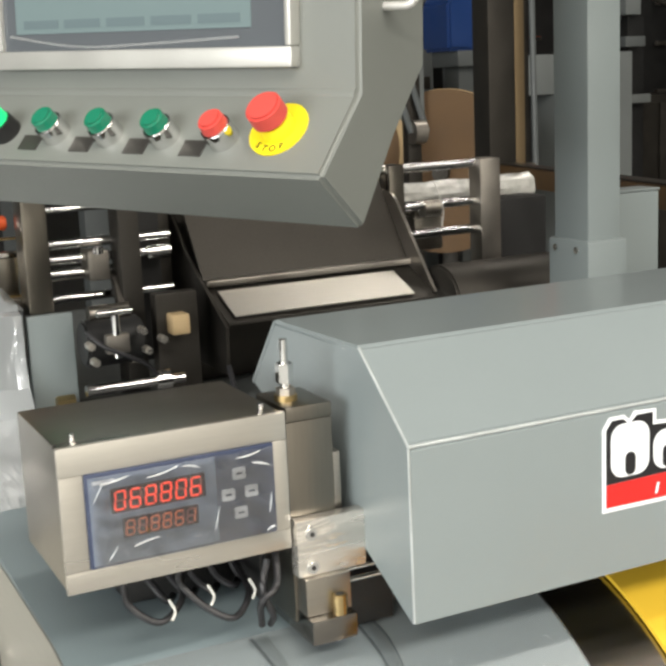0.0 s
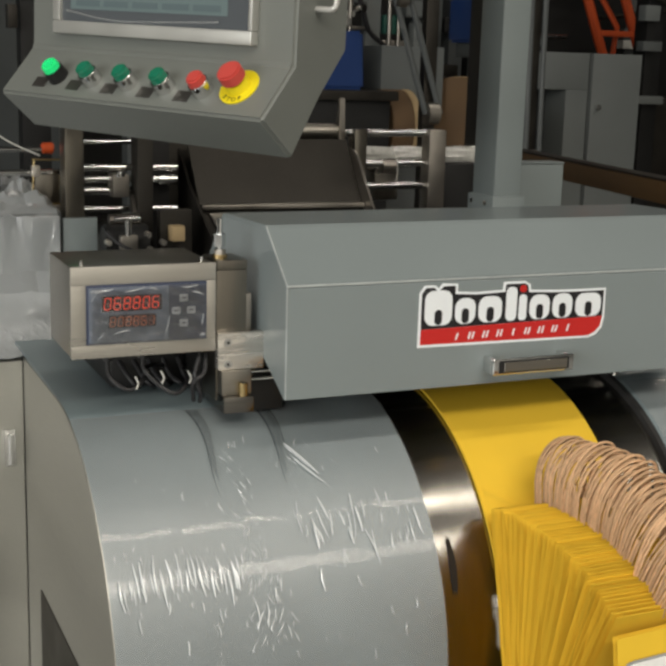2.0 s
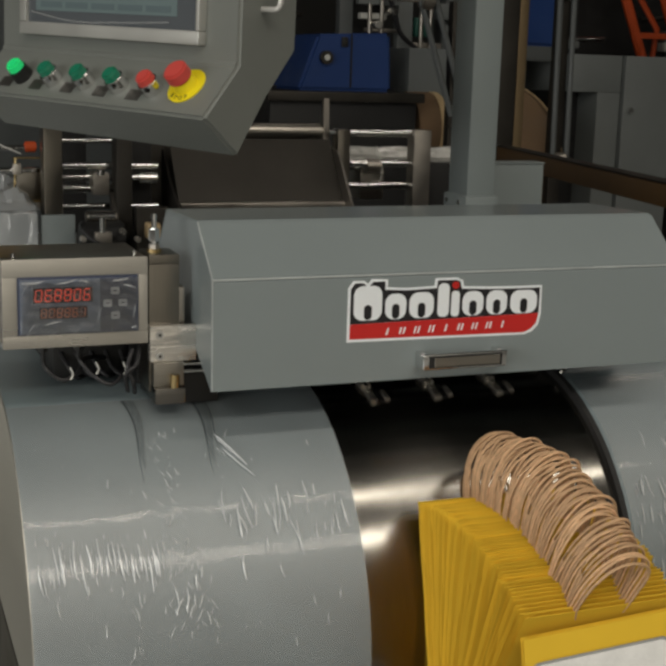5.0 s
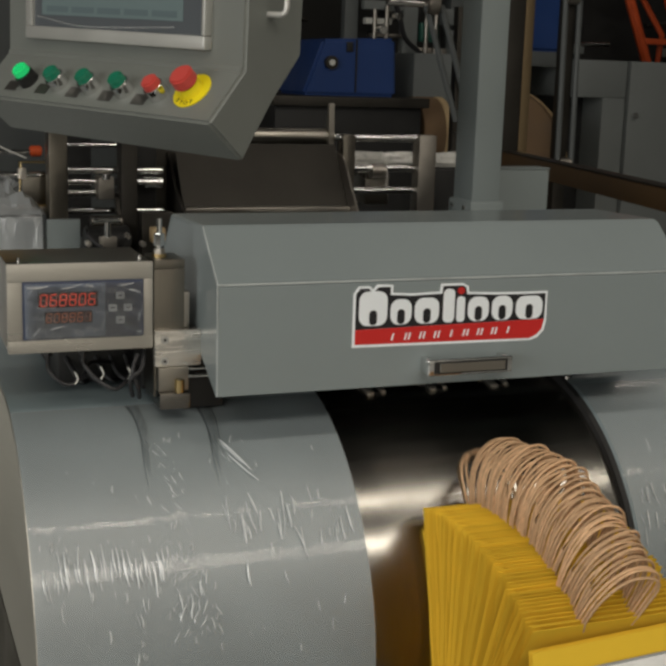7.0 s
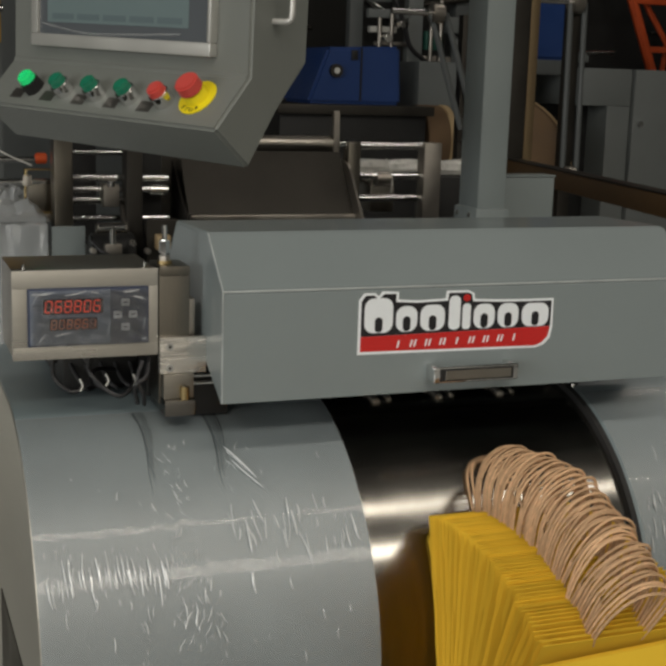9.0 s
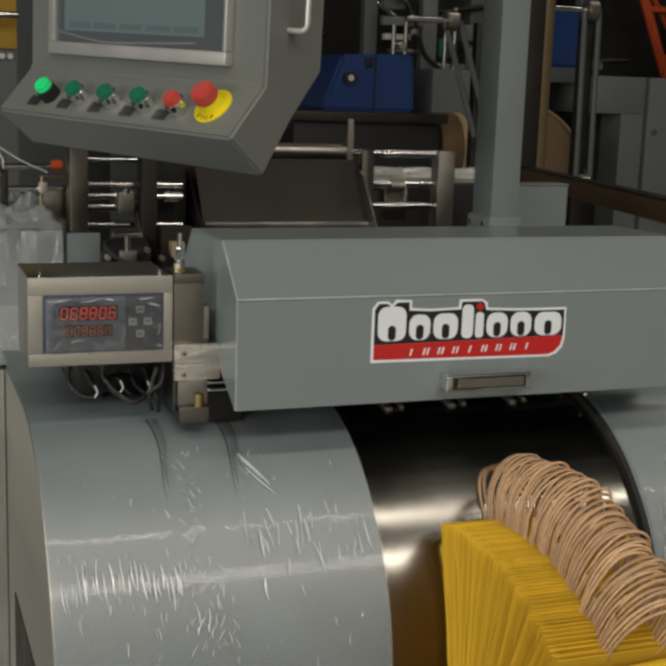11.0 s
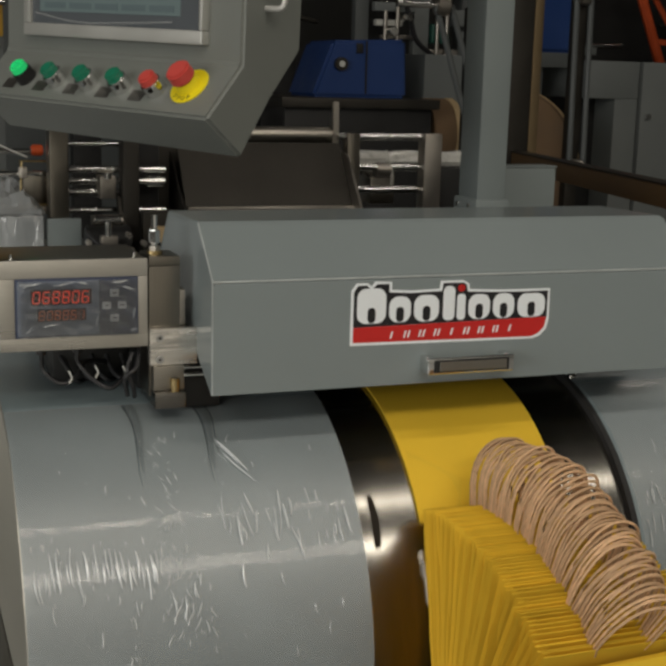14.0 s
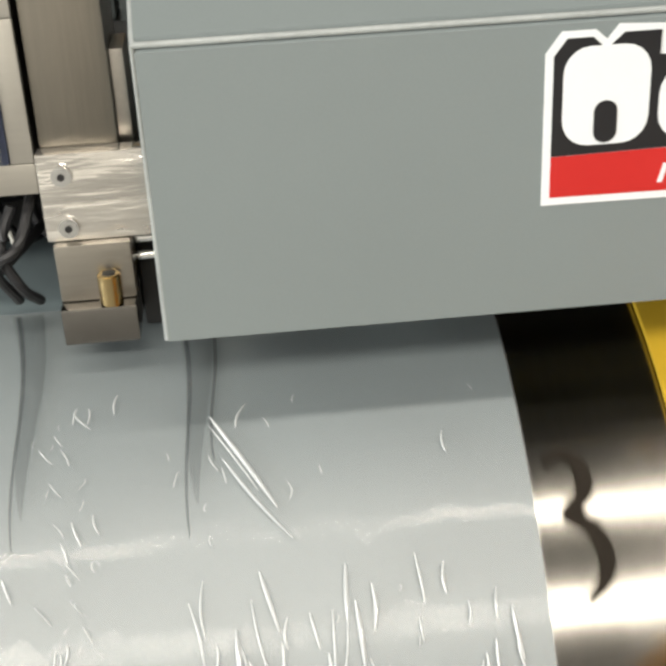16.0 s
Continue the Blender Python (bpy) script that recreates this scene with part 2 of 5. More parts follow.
MUSTARD = material("ochre_board", (0.42, 0.24, 0.03), 0.6, vary=0.15)

# ---- building blocks ----


def finish(bm, name, mat, smooth=None):
    bmesh.ops.recalc_face_normals(bm, faces=bm.faces)
    me = bpy.data.meshes.new(name)
    if smooth is not None:
        lim = radians(smooth)
        for f in bm.faces:
            f.smooth = True
        for e in bm.edges:
            e.smooth = len(e.link_faces) == 2 and e.calc_face_angle(0) < lim
    bm.to_mesh(me)
    bm.free()
    me.materials.append(mat)
    return me


def part(name, bm, mat, parent=None, label="", smooth=35):
    ob = new(name, finish(bm, name, mat, smooth))
    if parent is not None:
        ob.parent = parent
    if label:
        ob["label"] = label
    return ob


def thing(name, label, category, group="", at=(0, 0, 0)):
    ob = new(name)
    ob.empty_display_size = 0.02
    ob.location = at
    return tagged(ob, label, category, group)


def structure(name, bm, mat, label=""):
    return tagged(part(name, bm, mat), label, kind="structure")


def box(x0, x1, y0, y1, z0, z1, bevel=0.0, seg=2):
    bm = bmesh.new()
    bmesh.ops.create_cube(bm, size=1)
    for v in bm.verts:
        v.co = Vector(((x0 + x1) / 2 + v.co.x * (x1 - x0), (y0 + y1) / 2 + v.co.y * (y1 - y0), (z0 + z1) / 2 + v.co.z * (z1 - z0)))
    if bevel:
        bmesh.ops.bevel(bm, geom=list(bm.edges), offset=bevel, segments=seg, affect="EDGES", profile=0.6)
    return bm


def rod(a, b, r, sides=20, r2=None, bevel=0.0):
    a, b = Vector(a), Vector(b)
    bm = bmesh.new()
    bmesh.ops.create_cone(bm, cap_ends=True, segments=sides, radius1=r, radius2=r if r2 is None else r2, depth=(b - a).length)
    if bevel:
        rim = [e for e in bm.edges if abs(e.verts[0].co.z - e.verts[1].co.z) < 1e-6]
        bmesh.ops.bevel(bm, geom=rim, offset=bevel, segments=2, affect="EDGES")
    m = Matrix.Translation((a + b) / 2) @ (b - a).to_track_quat("Z", "Y").to_matrix().to_4x4()
    bm.transform(m)
    return bm


def join(*parts):
    out = bmesh.new()
    for p in parts:
        me = bpy.data.meshes.new("joined")
        p.to_mesh(me)
        p.free()
        out.from_mesh(me)
        bpy.data.meshes.remove(me)
    return out


def prism(profile, axis, lo, hi, bevel=0.0, seg=2):
    """A closed outline of pairs, drawn out along an axis from lo to hi."""
    bm = bmesh.new()

    def at(p, v):
        return {"x": (v, p[0], p[1]), "y": (p[0], v, p[1]), "z": (p[0], p[1], v)}[axis]

    a = [bm.verts.new(at(p, lo)) for p in profile]
    b = [bm.verts.new(at(p, hi)) for p in profile]
    bm.faces.new(a)
    bm.faces.new(list(reversed(b)))
    k = len(profile)
    for i in range(k):
        bm.faces.new((a[i], b[i], b[(i + 1) % k], a[(i + 1) % k]))
    bmesh.ops.recalc_face_normals(bm, faces=bm.faces)
    if bevel:
        bmesh.ops.bevel(bm, geom=list(bm.edges), offset=bevel, segments=seg, affect="EDGES")
    return bm


def thick(points, t):
    """A bent sheet's outline: the points and the same points moved in by t."""
    pts = [Vector(p) for p in points]
    inner = []
    for i, p in enumerate(pts):
        d0 = (pts[i] - pts[i - 1]).normalized() if i else None
        d1 = (pts[i + 1] - pts[i]).normalized() if i + 1 < len(pts) else None
        n0 = Vector((-d0.y, d0.x)) if d0 else None
        n1 = Vector((-d1.y, d1.x)) if d1 else None
        n = (n0 + n1).normalized() if n0 and n1 else (n0 or n1)
        k = 1 / max(0.4, n.dot(n0 or n1))
        inner.append(p + n * t * k)
    return [tuple(p) for p in pts] + [tuple(p) for p in reversed(inner)]


def tube(points, r, sides=8, closed=False):
    """A round wire through the points."""
    pts = [Vector(p) for p in points]
    bm = bmesh.new()
    rings = []
    up = Vector((0.31, 0.17, 0.93))
    for i, p in enumerate(pts):
        d = (pts[min(i + 1, len(pts) - 1)] - pts[max(i - 1, 0)]).normalized()
        s = d.cross(up).normalized()
        u = s.cross(d)
        rings.append([bm.verts.new(p + r * (math.cos(6.2832 * k / sides) * s + math.sin(6.2832 * k / sides) * u)) for k in range(sides)])
    for a, b in zip(rings, rings[1:]):
        for k in range(sides):
            bm.faces.new((a[k], a[(k + 1) % sides], b[(k + 1) % sides], b[k]))
    bm.faces.new(rings[0])
    bm.faces.new(list(reversed(rings[-1])))
    return bm


def curve_through(points, steps=6):
    """Points along a smooth line through the given ones."""
    p = [Vector(q) for q in points]
    p = [2 * p[0] - p[1]] + p + [2 * p[-1] - p[-2]]
    out = []
    for i in range(1, len(p) - 2):
        for k in range(steps):
            t = k / steps
            out.append(0.5 * (2 * p[i] + (p[i + 1] - p[i - 1]) * t + (2 * p[i - 1] - 5 * p[i] + 4 * p[i + 1] - p[i + 2]) * t * t + (3 * p[i] - p[i - 1] - 3 * p[i + 1] + p[i + 2]) * t ** 3))
    return out + [p[-2]]


def placed(bm, m):
    bm.transform(m)
    return bm


def flat(outline, m, depth):
    """An outline in x and z, drawn out towards -y by depth, then placed."""
    return placed(prism(outline, "y", -depth, 0), m)


def rounded(x0, x1, z0, z1, r, n=6):
    out = []
    for cx, cz, a in ((x1 - r, z1 - r, 0), (x0 + r, z1 - r, 90), (x0 + r, z0 + r, 180), (x1 - r, z0 + r, 270)):
        out += [(cx + r * math.cos(radians(a + 90 * k / n)), cz + r * math.sin(radians(a + 90 * k / n))) for k in range(n + 1)]
    return out


def screw(name, parent, at, normal, r=0.004, h=0.003, mat=None, label=""):
    at, normal = Vector(at), Vector(normal)
    bm = rod(at, at + normal * h, r, 14, bevel=0.0006)
    sock = rod(at + normal * h * 0.9, at + normal * (h + 0.0004), r * 0.38, 6)
    head = part(name, bm, mat or STEEL, parent, label)
    part("socket", sock, BLACK, head)
    return head


# ---- hall ----
structure("floor", box(-6, 8, -8, 9, -0.1, 0), CONCRETE, "sealed grey concrete hall floor")
structure("wall_north", box(-6, 8, 9, 9.2, 0, 5), WALL_PAINT, "dim grey hall wall")
structure("wall_south", box(-6, 8, -8.2, -8, 0, 5), BOUNCE_WALL, "pale unseen hall wall that bounces fill light")
structure("wall_west", join(
    box(-6.2, -6, -8.2, -6.6, 0, 5), box(-6.2, -6, -0.6, 9.2, 0, 5),
    box(-6.2, -6, -6.6, -0.6, 0, 0.8), box(-6.2, -6, -6.6, -0.6, 3.4, 5)), WALL_PAINT, "dim grey hall wall with a long window opening")
structure("wall_east", box(8, 8.2, -8.2, 9.2, 0, 5), WALL_PAINT, "dim grey hall wall")
structure("ceiling", box(-6.2, 8.2, -8.2, 9.2, 5, 5.1), CEIL_PAINT, "grey hall ceiling")

# ---- drum, its covers and the machine frame ----
CY, CZ = 0.158, 0.724
RD, RC = 0.2455, 0.253


def on_drum(deg, r):
    return (r * math.cos(radians(deg)), r * math.sin(radians(deg)))


def arc_sheet(x0, x1, a0, a1, r0, r1, n=24, nx=2):
    """A piece of a cylinder's wall about the x axis between two angles and two radii."""
    bm = bmesh.new()
    cols = []
    for i in range(n + 1):
        a = a0 + (a1 - a0) * i / n
        cols.append([[bm.verts.new((x0 + (x1 - x0) * k / nx, *on_drum(a, r))) for k in range(nx + 1)] for r in (r0, r1)])
    for c, d in zip(cols, cols[1:]):
        for k in range(nx):
            bm.faces.new((c[0][k], c[0][k + 1], d[0][k + 1], d[0][k]))
            bm.faces.new((c[1][k], d[1][k], d[1][k + 1], c[1][k + 1]))
        bm.faces.new((c[0][0], d[0][0], d[1][0], c[1][0]))
        bm.faces.new((c[0][nx], c[1][nx], d[1][nx], d[0][nx]))
    for c in (cols[0], cols[-1]):
        for k in range(nx):
            bm.faces.new((c[0][k], c[1][k], c[1][k + 1], c[0][k + 1]))
    return bm


drum = thing("delivery_drum", "polished steel bag delivery drum with gripper fingers", "machine drum", at=(0, CY, CZ))
body = rod((-0.15, 0, 0), (0.74, 0, 0), RD, 120)
part("drum_shell", body, DRUM, drum)
part("shaft", rod((-0.178, 0, 0), (0.8, 0, 0), 0.03, 24), PLATE, drum)


def stroke_digit(points, width, turn):
    """A hand-drawn figure as a bent ribbon on the drum: points are x and degrees."""
    pts = curve_through([(x, a + turn, 0) for x, a in points], 6)
    bm = bmesh.new()
    last = None
    k = 180 / math.pi / RD
    for i, p in enumerate(pts):
        d = pts[min(i + 1, len(pts) - 1)] - pts[max(i - 1, 0)]
        d = Vector((d.x, d.y / k)).normalized()
        w = width * (0.7 + 0.5 * math.sin(3.14 * i / len(pts)))
        s = Vector((-d.y, d.x)) * w / 2
        pair = []
        for sg in (1, -1):
            pair.append(bm.verts.new((p.x + sg * s.x, *on_drum(p.y + sg * s.y * k, RD + 0.0006))))
        if last:
            bm.faces.new((last[0], last[1], pair[1], pair[0]))
        last = pair
    return bm


DIGITS = {
    0: [(0.148, -9), (0.156, -10), (0.163, -8.5), (0.163, -5), (0.156, -2.5), (0.164, -0.5), (0.168, 3), (0.165, 6), (0.158, 8)],
    1: [(0.150, -9), (0.158, -11), (0.167, -9), (0.165, -4), (0.157, 1), (0.150, 5), (0.160, 4.5), (0.171, 5)],
    2: [(0.158, -9), (0.159, -3), (0.158, 3), (0.157, 7)],
}
for k in range(3):
    part("ink_number", stroke_digit([(x, 0.8 * a - 1.5) for x, a in DIGITS[k]], 0.0065, 120 * k), MARKER, drum, "black hand-drawn number", None)
    for fx in (0.206, 0.283, 0.361):
        a0 = 120 * k

        def seat(deg, dx=0.0, r=RD - 0.001):
            return Matrix.Translation((fx + dx, *on_drum(a0 + deg, r))) @ pose(0, 0, 0, a0 + deg - 90)

        finger = part("gripper_finger", join(
            placed(box(-0.0055, 0.0055, -0.012, 0.013, 0, 0.007, 0.0012), seat(9)),
            placed(box(-0.0042, 0.0042, -0.016, 0.014, 0, 0.0045, 0.001), seat(14.5)),
            placed(box(-0.003, 0.003, -0.010, 0.008, 0, 0.004, 0.001), seat(15, 0.0165))), CLAMP, drum, "chromed gripper finger")
        part("slot", placed(box(-0.0022, 0.0022, -0.006, 0.006, 0.0065, 0.0074), seat(10.5)), BLACK, finger)
        part("spring_block", placed(box(0.0055, 0.0125, -0.014, 0.012, 0, 0.003, 0.001), seat(15)), BLACK, finger, "black spring block")
        screw("finger_screw", finger, (fx, *on_drum(a0 + 13.5, RD + 0.003)), (0, *on_drum(a0 + 13.5, 1)), 0.0028, 0.002)


def cover_profile(back, a_from, a_to, n=40):
    pts = [(CY + 0.24 if back is None else back, CZ + RC * math.sin(radians(a_from)) + 0.004)]
    for i in range(n + 1):
        a = a_from + (a_to - a_from) * i / n
        pts.append((CY + RC * math.cos(radians(a)), CZ + RC * math.sin(radians(a))))
    return pts


left_cover = thing("drum_cover", "grey painted curved sheet cover wrapped in clear film", "machine cover", "drum covers")
profile = cover_profile(0.412, 92, 200)
part("curved_sheet", prism(thick(profile, 0.003), "x", -0.186, 0.14), COVER_PAINT, left_cover)
part("end_cheek", prism([(y, z - 0.0005) for y, z in profile[1:]] + [(CY - RC * 0.94, 0.30), (0.345, 0.30), (0.345, 0.976)], "x", -0.1875, -0.184), CHEEK, left_cover, "stainless end cheek")
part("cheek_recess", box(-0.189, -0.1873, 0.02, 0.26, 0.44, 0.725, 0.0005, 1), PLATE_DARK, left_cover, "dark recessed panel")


def film_over(x0, x1, a0, a1, lift, seed, nx=60, na=70, back=0.0):
    """Loose film over a cover, with shallow folds."""
    bm = bmesh.new()
    rows = []
    for i in range(na + 1):
        a = a0 + (a1 - a0) * i / na
        row = []
        for k in range(nx + 1):
            x = x0 + (x1 - x0) * k / nx
            q = noise.noise(Vector((x * 34 + seed, a * 0.055, 1.7)))
            s = noise.noise(Vector((x * 9 + seed, a * 0.03, 4.1)))
            r = RC + lift + 0.0002 * max(0, q) + 0.0003 * (s + 1)
            row.append(bm.verts.new((x, CY + r * math.cos(radians(a)), CZ + r * math.sin(radians(a)))))
        rows.append(row)
    for p, q in zip(rows, rows[1:]):
        for k in range(nx):
            bm.faces.new((p[k], p[k + 1], q[k + 1], q[k]))
    return bm


part("packing_film", film_over(-0.1868, 0.1404, 104, 200, 0.0012, 3.0), FILM, left_cover, "clear crumpled packing film", 60)


def film_fold(x, a0, a1, w):
    """A long dark tuck in the film, tapering down the cover."""
    bm = bmesh.new()
    last = None
    for i in range(15):
        u = i / 14
        a = a0 + (a1 - a0) * u
        half = w / 2 * (1 - u) ** 0.7 + 0.0003
        xc = x + 0.004 * u + 0.003 * math.sin(5 * u)
        r = RC + 0.0035
        pair = [bm.verts.new((xc + sg * half, CY + r * math.cos(radians(a)), CZ + r * math.sin(radians(a)))) for sg in (-1, 1)]
        if last:
            bm.faces.new((last[0], last[1], pair[1], pair[0]))
        last = pair
    return bm


def film_creases(x0, x1, groups, seed, lift=0.0034):
    """Many thin raised creases lying down the curve of the film, joined into one mesh."""
    rnd = random.Random(seed)
    bm = bmesh.new()

    def at(x, a, h):
        r = RC + lift + h
        return (x, CY + r * math.cos(radians(a)), CZ + r * math.sin(radians(a)))

    for n, (gx0, gx1, ga0, ga1, lo, hi, slant) in groups:
        for i in range(n):
            x, a = gx0 + (gx1 - gx0) * (i + rnd.random()) / n, ga0 + (ga1 - ga0) * rnd.random()
            long = lo + (hi - lo) * rnd.random() ** 2
            sl = (rnd.random() - 0.5) * slant + 0.05 if slant < 1.85 else 0.55 + 0.2 * rnd.random()
            w = 0.00045 + 0.0010 * rnd.random() ** 1.5
            w = min(w, long * 0.055)
            h = w * (0.8 + 0.6 * rnd.random())
            bend = (rnd.random() - 0.5) * 0.003
            last = None
            steps = 8
            for k in range(steps + 1):
                u = k / steps
                taper = math.sin(math.pi * (0.04 + 0.92 * u)) ** 0.5
                xc = x + sl * long * (u - 0.5) + bend * math.sin(3.14 * u)
                ac = a + long * (u - 0.5) / RC * 57.3
                if not (x0 < xc < x1):
                    last = None
                    continue
                row = [bm.verts.new(at(xc + q * w * taper, ac, h * taper * z)) for q, z in ((-1, 0), (-0.55, 0.72), (0, 1), (0.55, 0.72), (1, 0))]
                if last:
                    for m in range(4):
                        bm.faces.new((last[m], last[m + 1], row[m + 1], row[m]))
                last = row
    return bm


LEFT_GROUPS = [
    (30, (-0.178, -0.058, 146.5, 151.5, 0.016, 0.036, 0.12)),
    (26, (-0.178, -0.058, 142, 157, 0.004, 0.015, 0.4)),
    (26, (-0.17, 0.13, 150, 186, 0.006, 0.026, 0.35)),
    (62, (-0.060, -0.034, 118, 160, 0.003, 0.011, 1.8)),
    (40, (-0.060, -0.016, 146, 166, 0.005, 0.018, 1.4)),
    (22, (0.0, 0.078, 136, 150, 0.012, 0.040, 0.5)),
    (12, (0.085, 0.13, 136, 148, 0.008, 0.026, 0.3)),
    (3, (0.018, 0.030, 122, 130, 0.030, 0.052, 1.9)),
    (7, (-0.005, 0.06, 118, 134, 0.004, 0.012, 1.0)),
    (20, (-0.17, 0.13, 116, 142, 0.003, 0.010, 1.0)),
    (26, (-0.10, -0.088, 148, 188, 0.004, 0.014, 1.2)),
]
tagged(part("film_creases", film_creases(-0.183, 0.138, LEFT_GROUPS, 5), CREASE_GLINT, left_cover, "film creases with their glints painted in pale haze", 70), kind="stuff")

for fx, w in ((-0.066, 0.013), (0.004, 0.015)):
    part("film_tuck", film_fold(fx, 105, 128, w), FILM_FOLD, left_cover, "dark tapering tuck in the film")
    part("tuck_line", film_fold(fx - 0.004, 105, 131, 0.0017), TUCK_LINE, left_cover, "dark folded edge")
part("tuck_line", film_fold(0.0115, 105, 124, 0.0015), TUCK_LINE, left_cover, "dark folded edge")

right_cover = thing("drum_cover", "grey painted curved sheet cover with black rubber edge", "machine cover", "drum covers")
profile_r = cover_profile(0.412, 92, 200)
part("curved_sheet", prism(thick(profile_r, 0.003), "x", 0.452, 0.80), COVER_PAINT, right_cover)
part("rubber_edge", prism(thick([(y, z) for y, z in profile_r[1:]], 0.012), "x", 0.445, 0.4515), RUBBER, right_cover, "black rubber edging")
part("packing_film", film_over(0.455, 0.79, 108, 200, 0.0012, 8.0, 50), FILM, right_cover, "clear crumpled packing film", 60)
RIGHT_GROUPS = [(60, (0.46, 0.60, 142, 165, 0.008, 0.036, 0.3)), (30, (0.46, 0.78, 130, 185, 0.006, 0.03, 0.5))]
tagged(part("film_creases", film_creases(0.458, 0.79, RIGHT_GROUPS, 9), CREASE_GLINT, right_cover, "film creases with their glints painted in pale haze", 70), kind="stuff")
screw("edge_screw", right_cover, (0.449, CY + 0.258 * math.cos(radians(106)), CZ + 0.258 * math.sin(radians(106))), (0, math.cos(radians(106)), math.sin(radians(106))), 0.005, 0.004, CHROME)

frame_ob = thing("bag_machine", "stainless and grey bed of the bag machine", "bag machine")
part("side_panel", box(-0.75, -0.1878, 0.347, 0.36, 0.0, 0.972, 0.002), CHEEK, frame_ob, "stainless front panel")
part("inner_wall", box(0.80, 0.83, -0.02, 1.1, 0.0, 0.98, 0.003), GREY_DARK, frame_ob)
part("bed", box(-0.18, 0.80, 0.415, 1.5, 0.0, 0.955, 0.003), GREY_DARK, frame_ob)
part("rear_bed", box(-0.75, -0.181, 0.361, 1.5, 0.70, 0.955, 0.003), GREY_DARK, frame_ob)
hinge = part("door_latch", join(box(-0.212, -0.199, 0.340, 0.347, 0.848, 0.892, 0.002), rod((-0.2055, 0.338, 0.852), (-0.2055, 0.338, 0.888), 0.0035, 12)), CHROME, frame_ob, "chromed door latch")

# ---- hood ----
HX, HZ = 0.535, 1.0
hood = thing("machine_hood", "grey painted sheet-metal hood with a sloped upper face", "machine hood")
outer = [(0.0, 1.0), (0.0, 1.111), (0.0595, 1.161), (0.19, 1.158)]
front = prism(thick(outer, -0.0035), "x", 0.0, HX)
bmesh.ops.bevel(front, geom=[e for e in front.edges if abs(e.verts[0].co.x - e.verts[1].co.x) > 0.2 and e.calc_face_angle(0) < 1.2], offset=0.003, segments=4, affect="EDGES")
bmesh.ops.bevel(front, geom=[e for e in front.edges if max(v.co.x for v in e.verts) < 1e-5 and min(v.co.z for v in e.verts) > 0.9985 and len(e.link_faces) == 2 and e.calc_length() > 0.02], offset=0.0014, segments=3, affect="EDGES")
part("bent_sheet", front, GREY_HOOD, hood)
cheek = [(0.0032, 1.0), (0.0032, 1.109), (0.0605, 1.1575), (0.19, 1.1545), (0.237, 1.105), (0.15, 1.07), (0.055, 1.026)]
part("crease_edge", tube([(0.001, 0.00108, 1.11052), (HX - 0.001, 0.00108, 1.11052)], 0.00122, 12), EDGE_GLINT, hood, "pale strip painted as the glint on the bend")
part("side_glint", tube([(0.0008, 0.0008, 1.0005), (0.0008, 0.0008, 1.1105), (0.0008, 0.0595, 1.1600)], 0.0010, 10), EDGE_GLINT, hood, "pale strip painted as the glint on the sheet edge")
part("left_cheek", prism(cheek, "x", 0.0004, 0.003), GREY_HOOD, hood)
part("right_cheek", prism(cheek, "x", HX - 0.003, HX - 0.0004), GREY_HOOD, hood)
part("rear_sheet", prism(thick([(0.1905, 1.157), (0.237, 1.105)], -0.003), "x", 0.0, HX), GREY_HOOD, hood)
# Black sheet added to darken the gap under the hood like shade.
part("gap_shade", box(0.034, HX - 0.004, 0.095, 0.100, 0.9785, 1.09), BLACK, hood, "black strip added as shade in the gap under the hood")
part("inner_baffle", box(0.01, HX - 0.01, 0.235, 0.24, 0.97, 1.10), BLACK, hood, "black inner baffle")

handle = part("pull_handle", join(
    box(0.2175, 0.3145, -0.0215, -0.0150, 1.0132, 1.0302, 0.0022, 3),
    box(0.2175, 0.2265, -0.0155, 0.0, 1.0132, 1.0302, 0.0018),
    box(0.3055, 0.3145, -0.0155, 0.0, 1.0132, 1.0302, 0.0018)), CHROME, hood, "chromed bar pull handle")
recess = part("handle_recess", box(0.2240, 0.3080, -0.0222, -0.0217, 1.0152, 1.0282, 0.0002, 1), BLACK, handle, "black rim of the inlay")
part("handle_face", box(0.2300, 0.3050, -0.0231, -0.0223, 1.0168, 1.0264, 0.0003, 1), STEEL, recess, "brushed steel face")

# Sticker on the hood: pale outline, black field, plain pale blocks, red band.
badge = part("sticker", flat([(0.1405, 1.0425), (0.1405, 1.098), (0.146, 1.1055), (0.158, 1.1055), (0.162, 1.102), (0.166, 1.107), (0.184, 1.106), (0.184, 1.098), (0.205, 1.0965), (0.236, 1.0975), (0.237, 1.1055), (0.262, 1.1055), (0.269, 1.102), (0.270, 1.096), (0.300, 1.0945), (0.330, 1.094), (0.363, 1.094), (0.3635, 1.062), (0.361, 1.051), (0.354, 1.044), (0.345, 1.041)],
    pose(0, -0.0002, 0), 0.0003), WHITE, hood, "white-edged machine sticker")
part("black_field", flat([(0.1435, 1.061), (0.1435, 1.097), (0.148, 1.103), (0.157, 1.103), (0.162, 1.0985), (0.168, 1.104), (0.181, 1.104), (0.181, 1.0955), (0.205, 1.094), (0.239, 1.095), (0.24, 1.103), (0.262, 1.103), (0.266, 1.101), (0.2675, 1.0935), (0.300, 1.092), (0.330, 1.0915), (0.3605, 1.0915), (0.3605, 1.064)], pose(0, -0.0005, 0), 0.0003), VINYL_BLACK, badge)
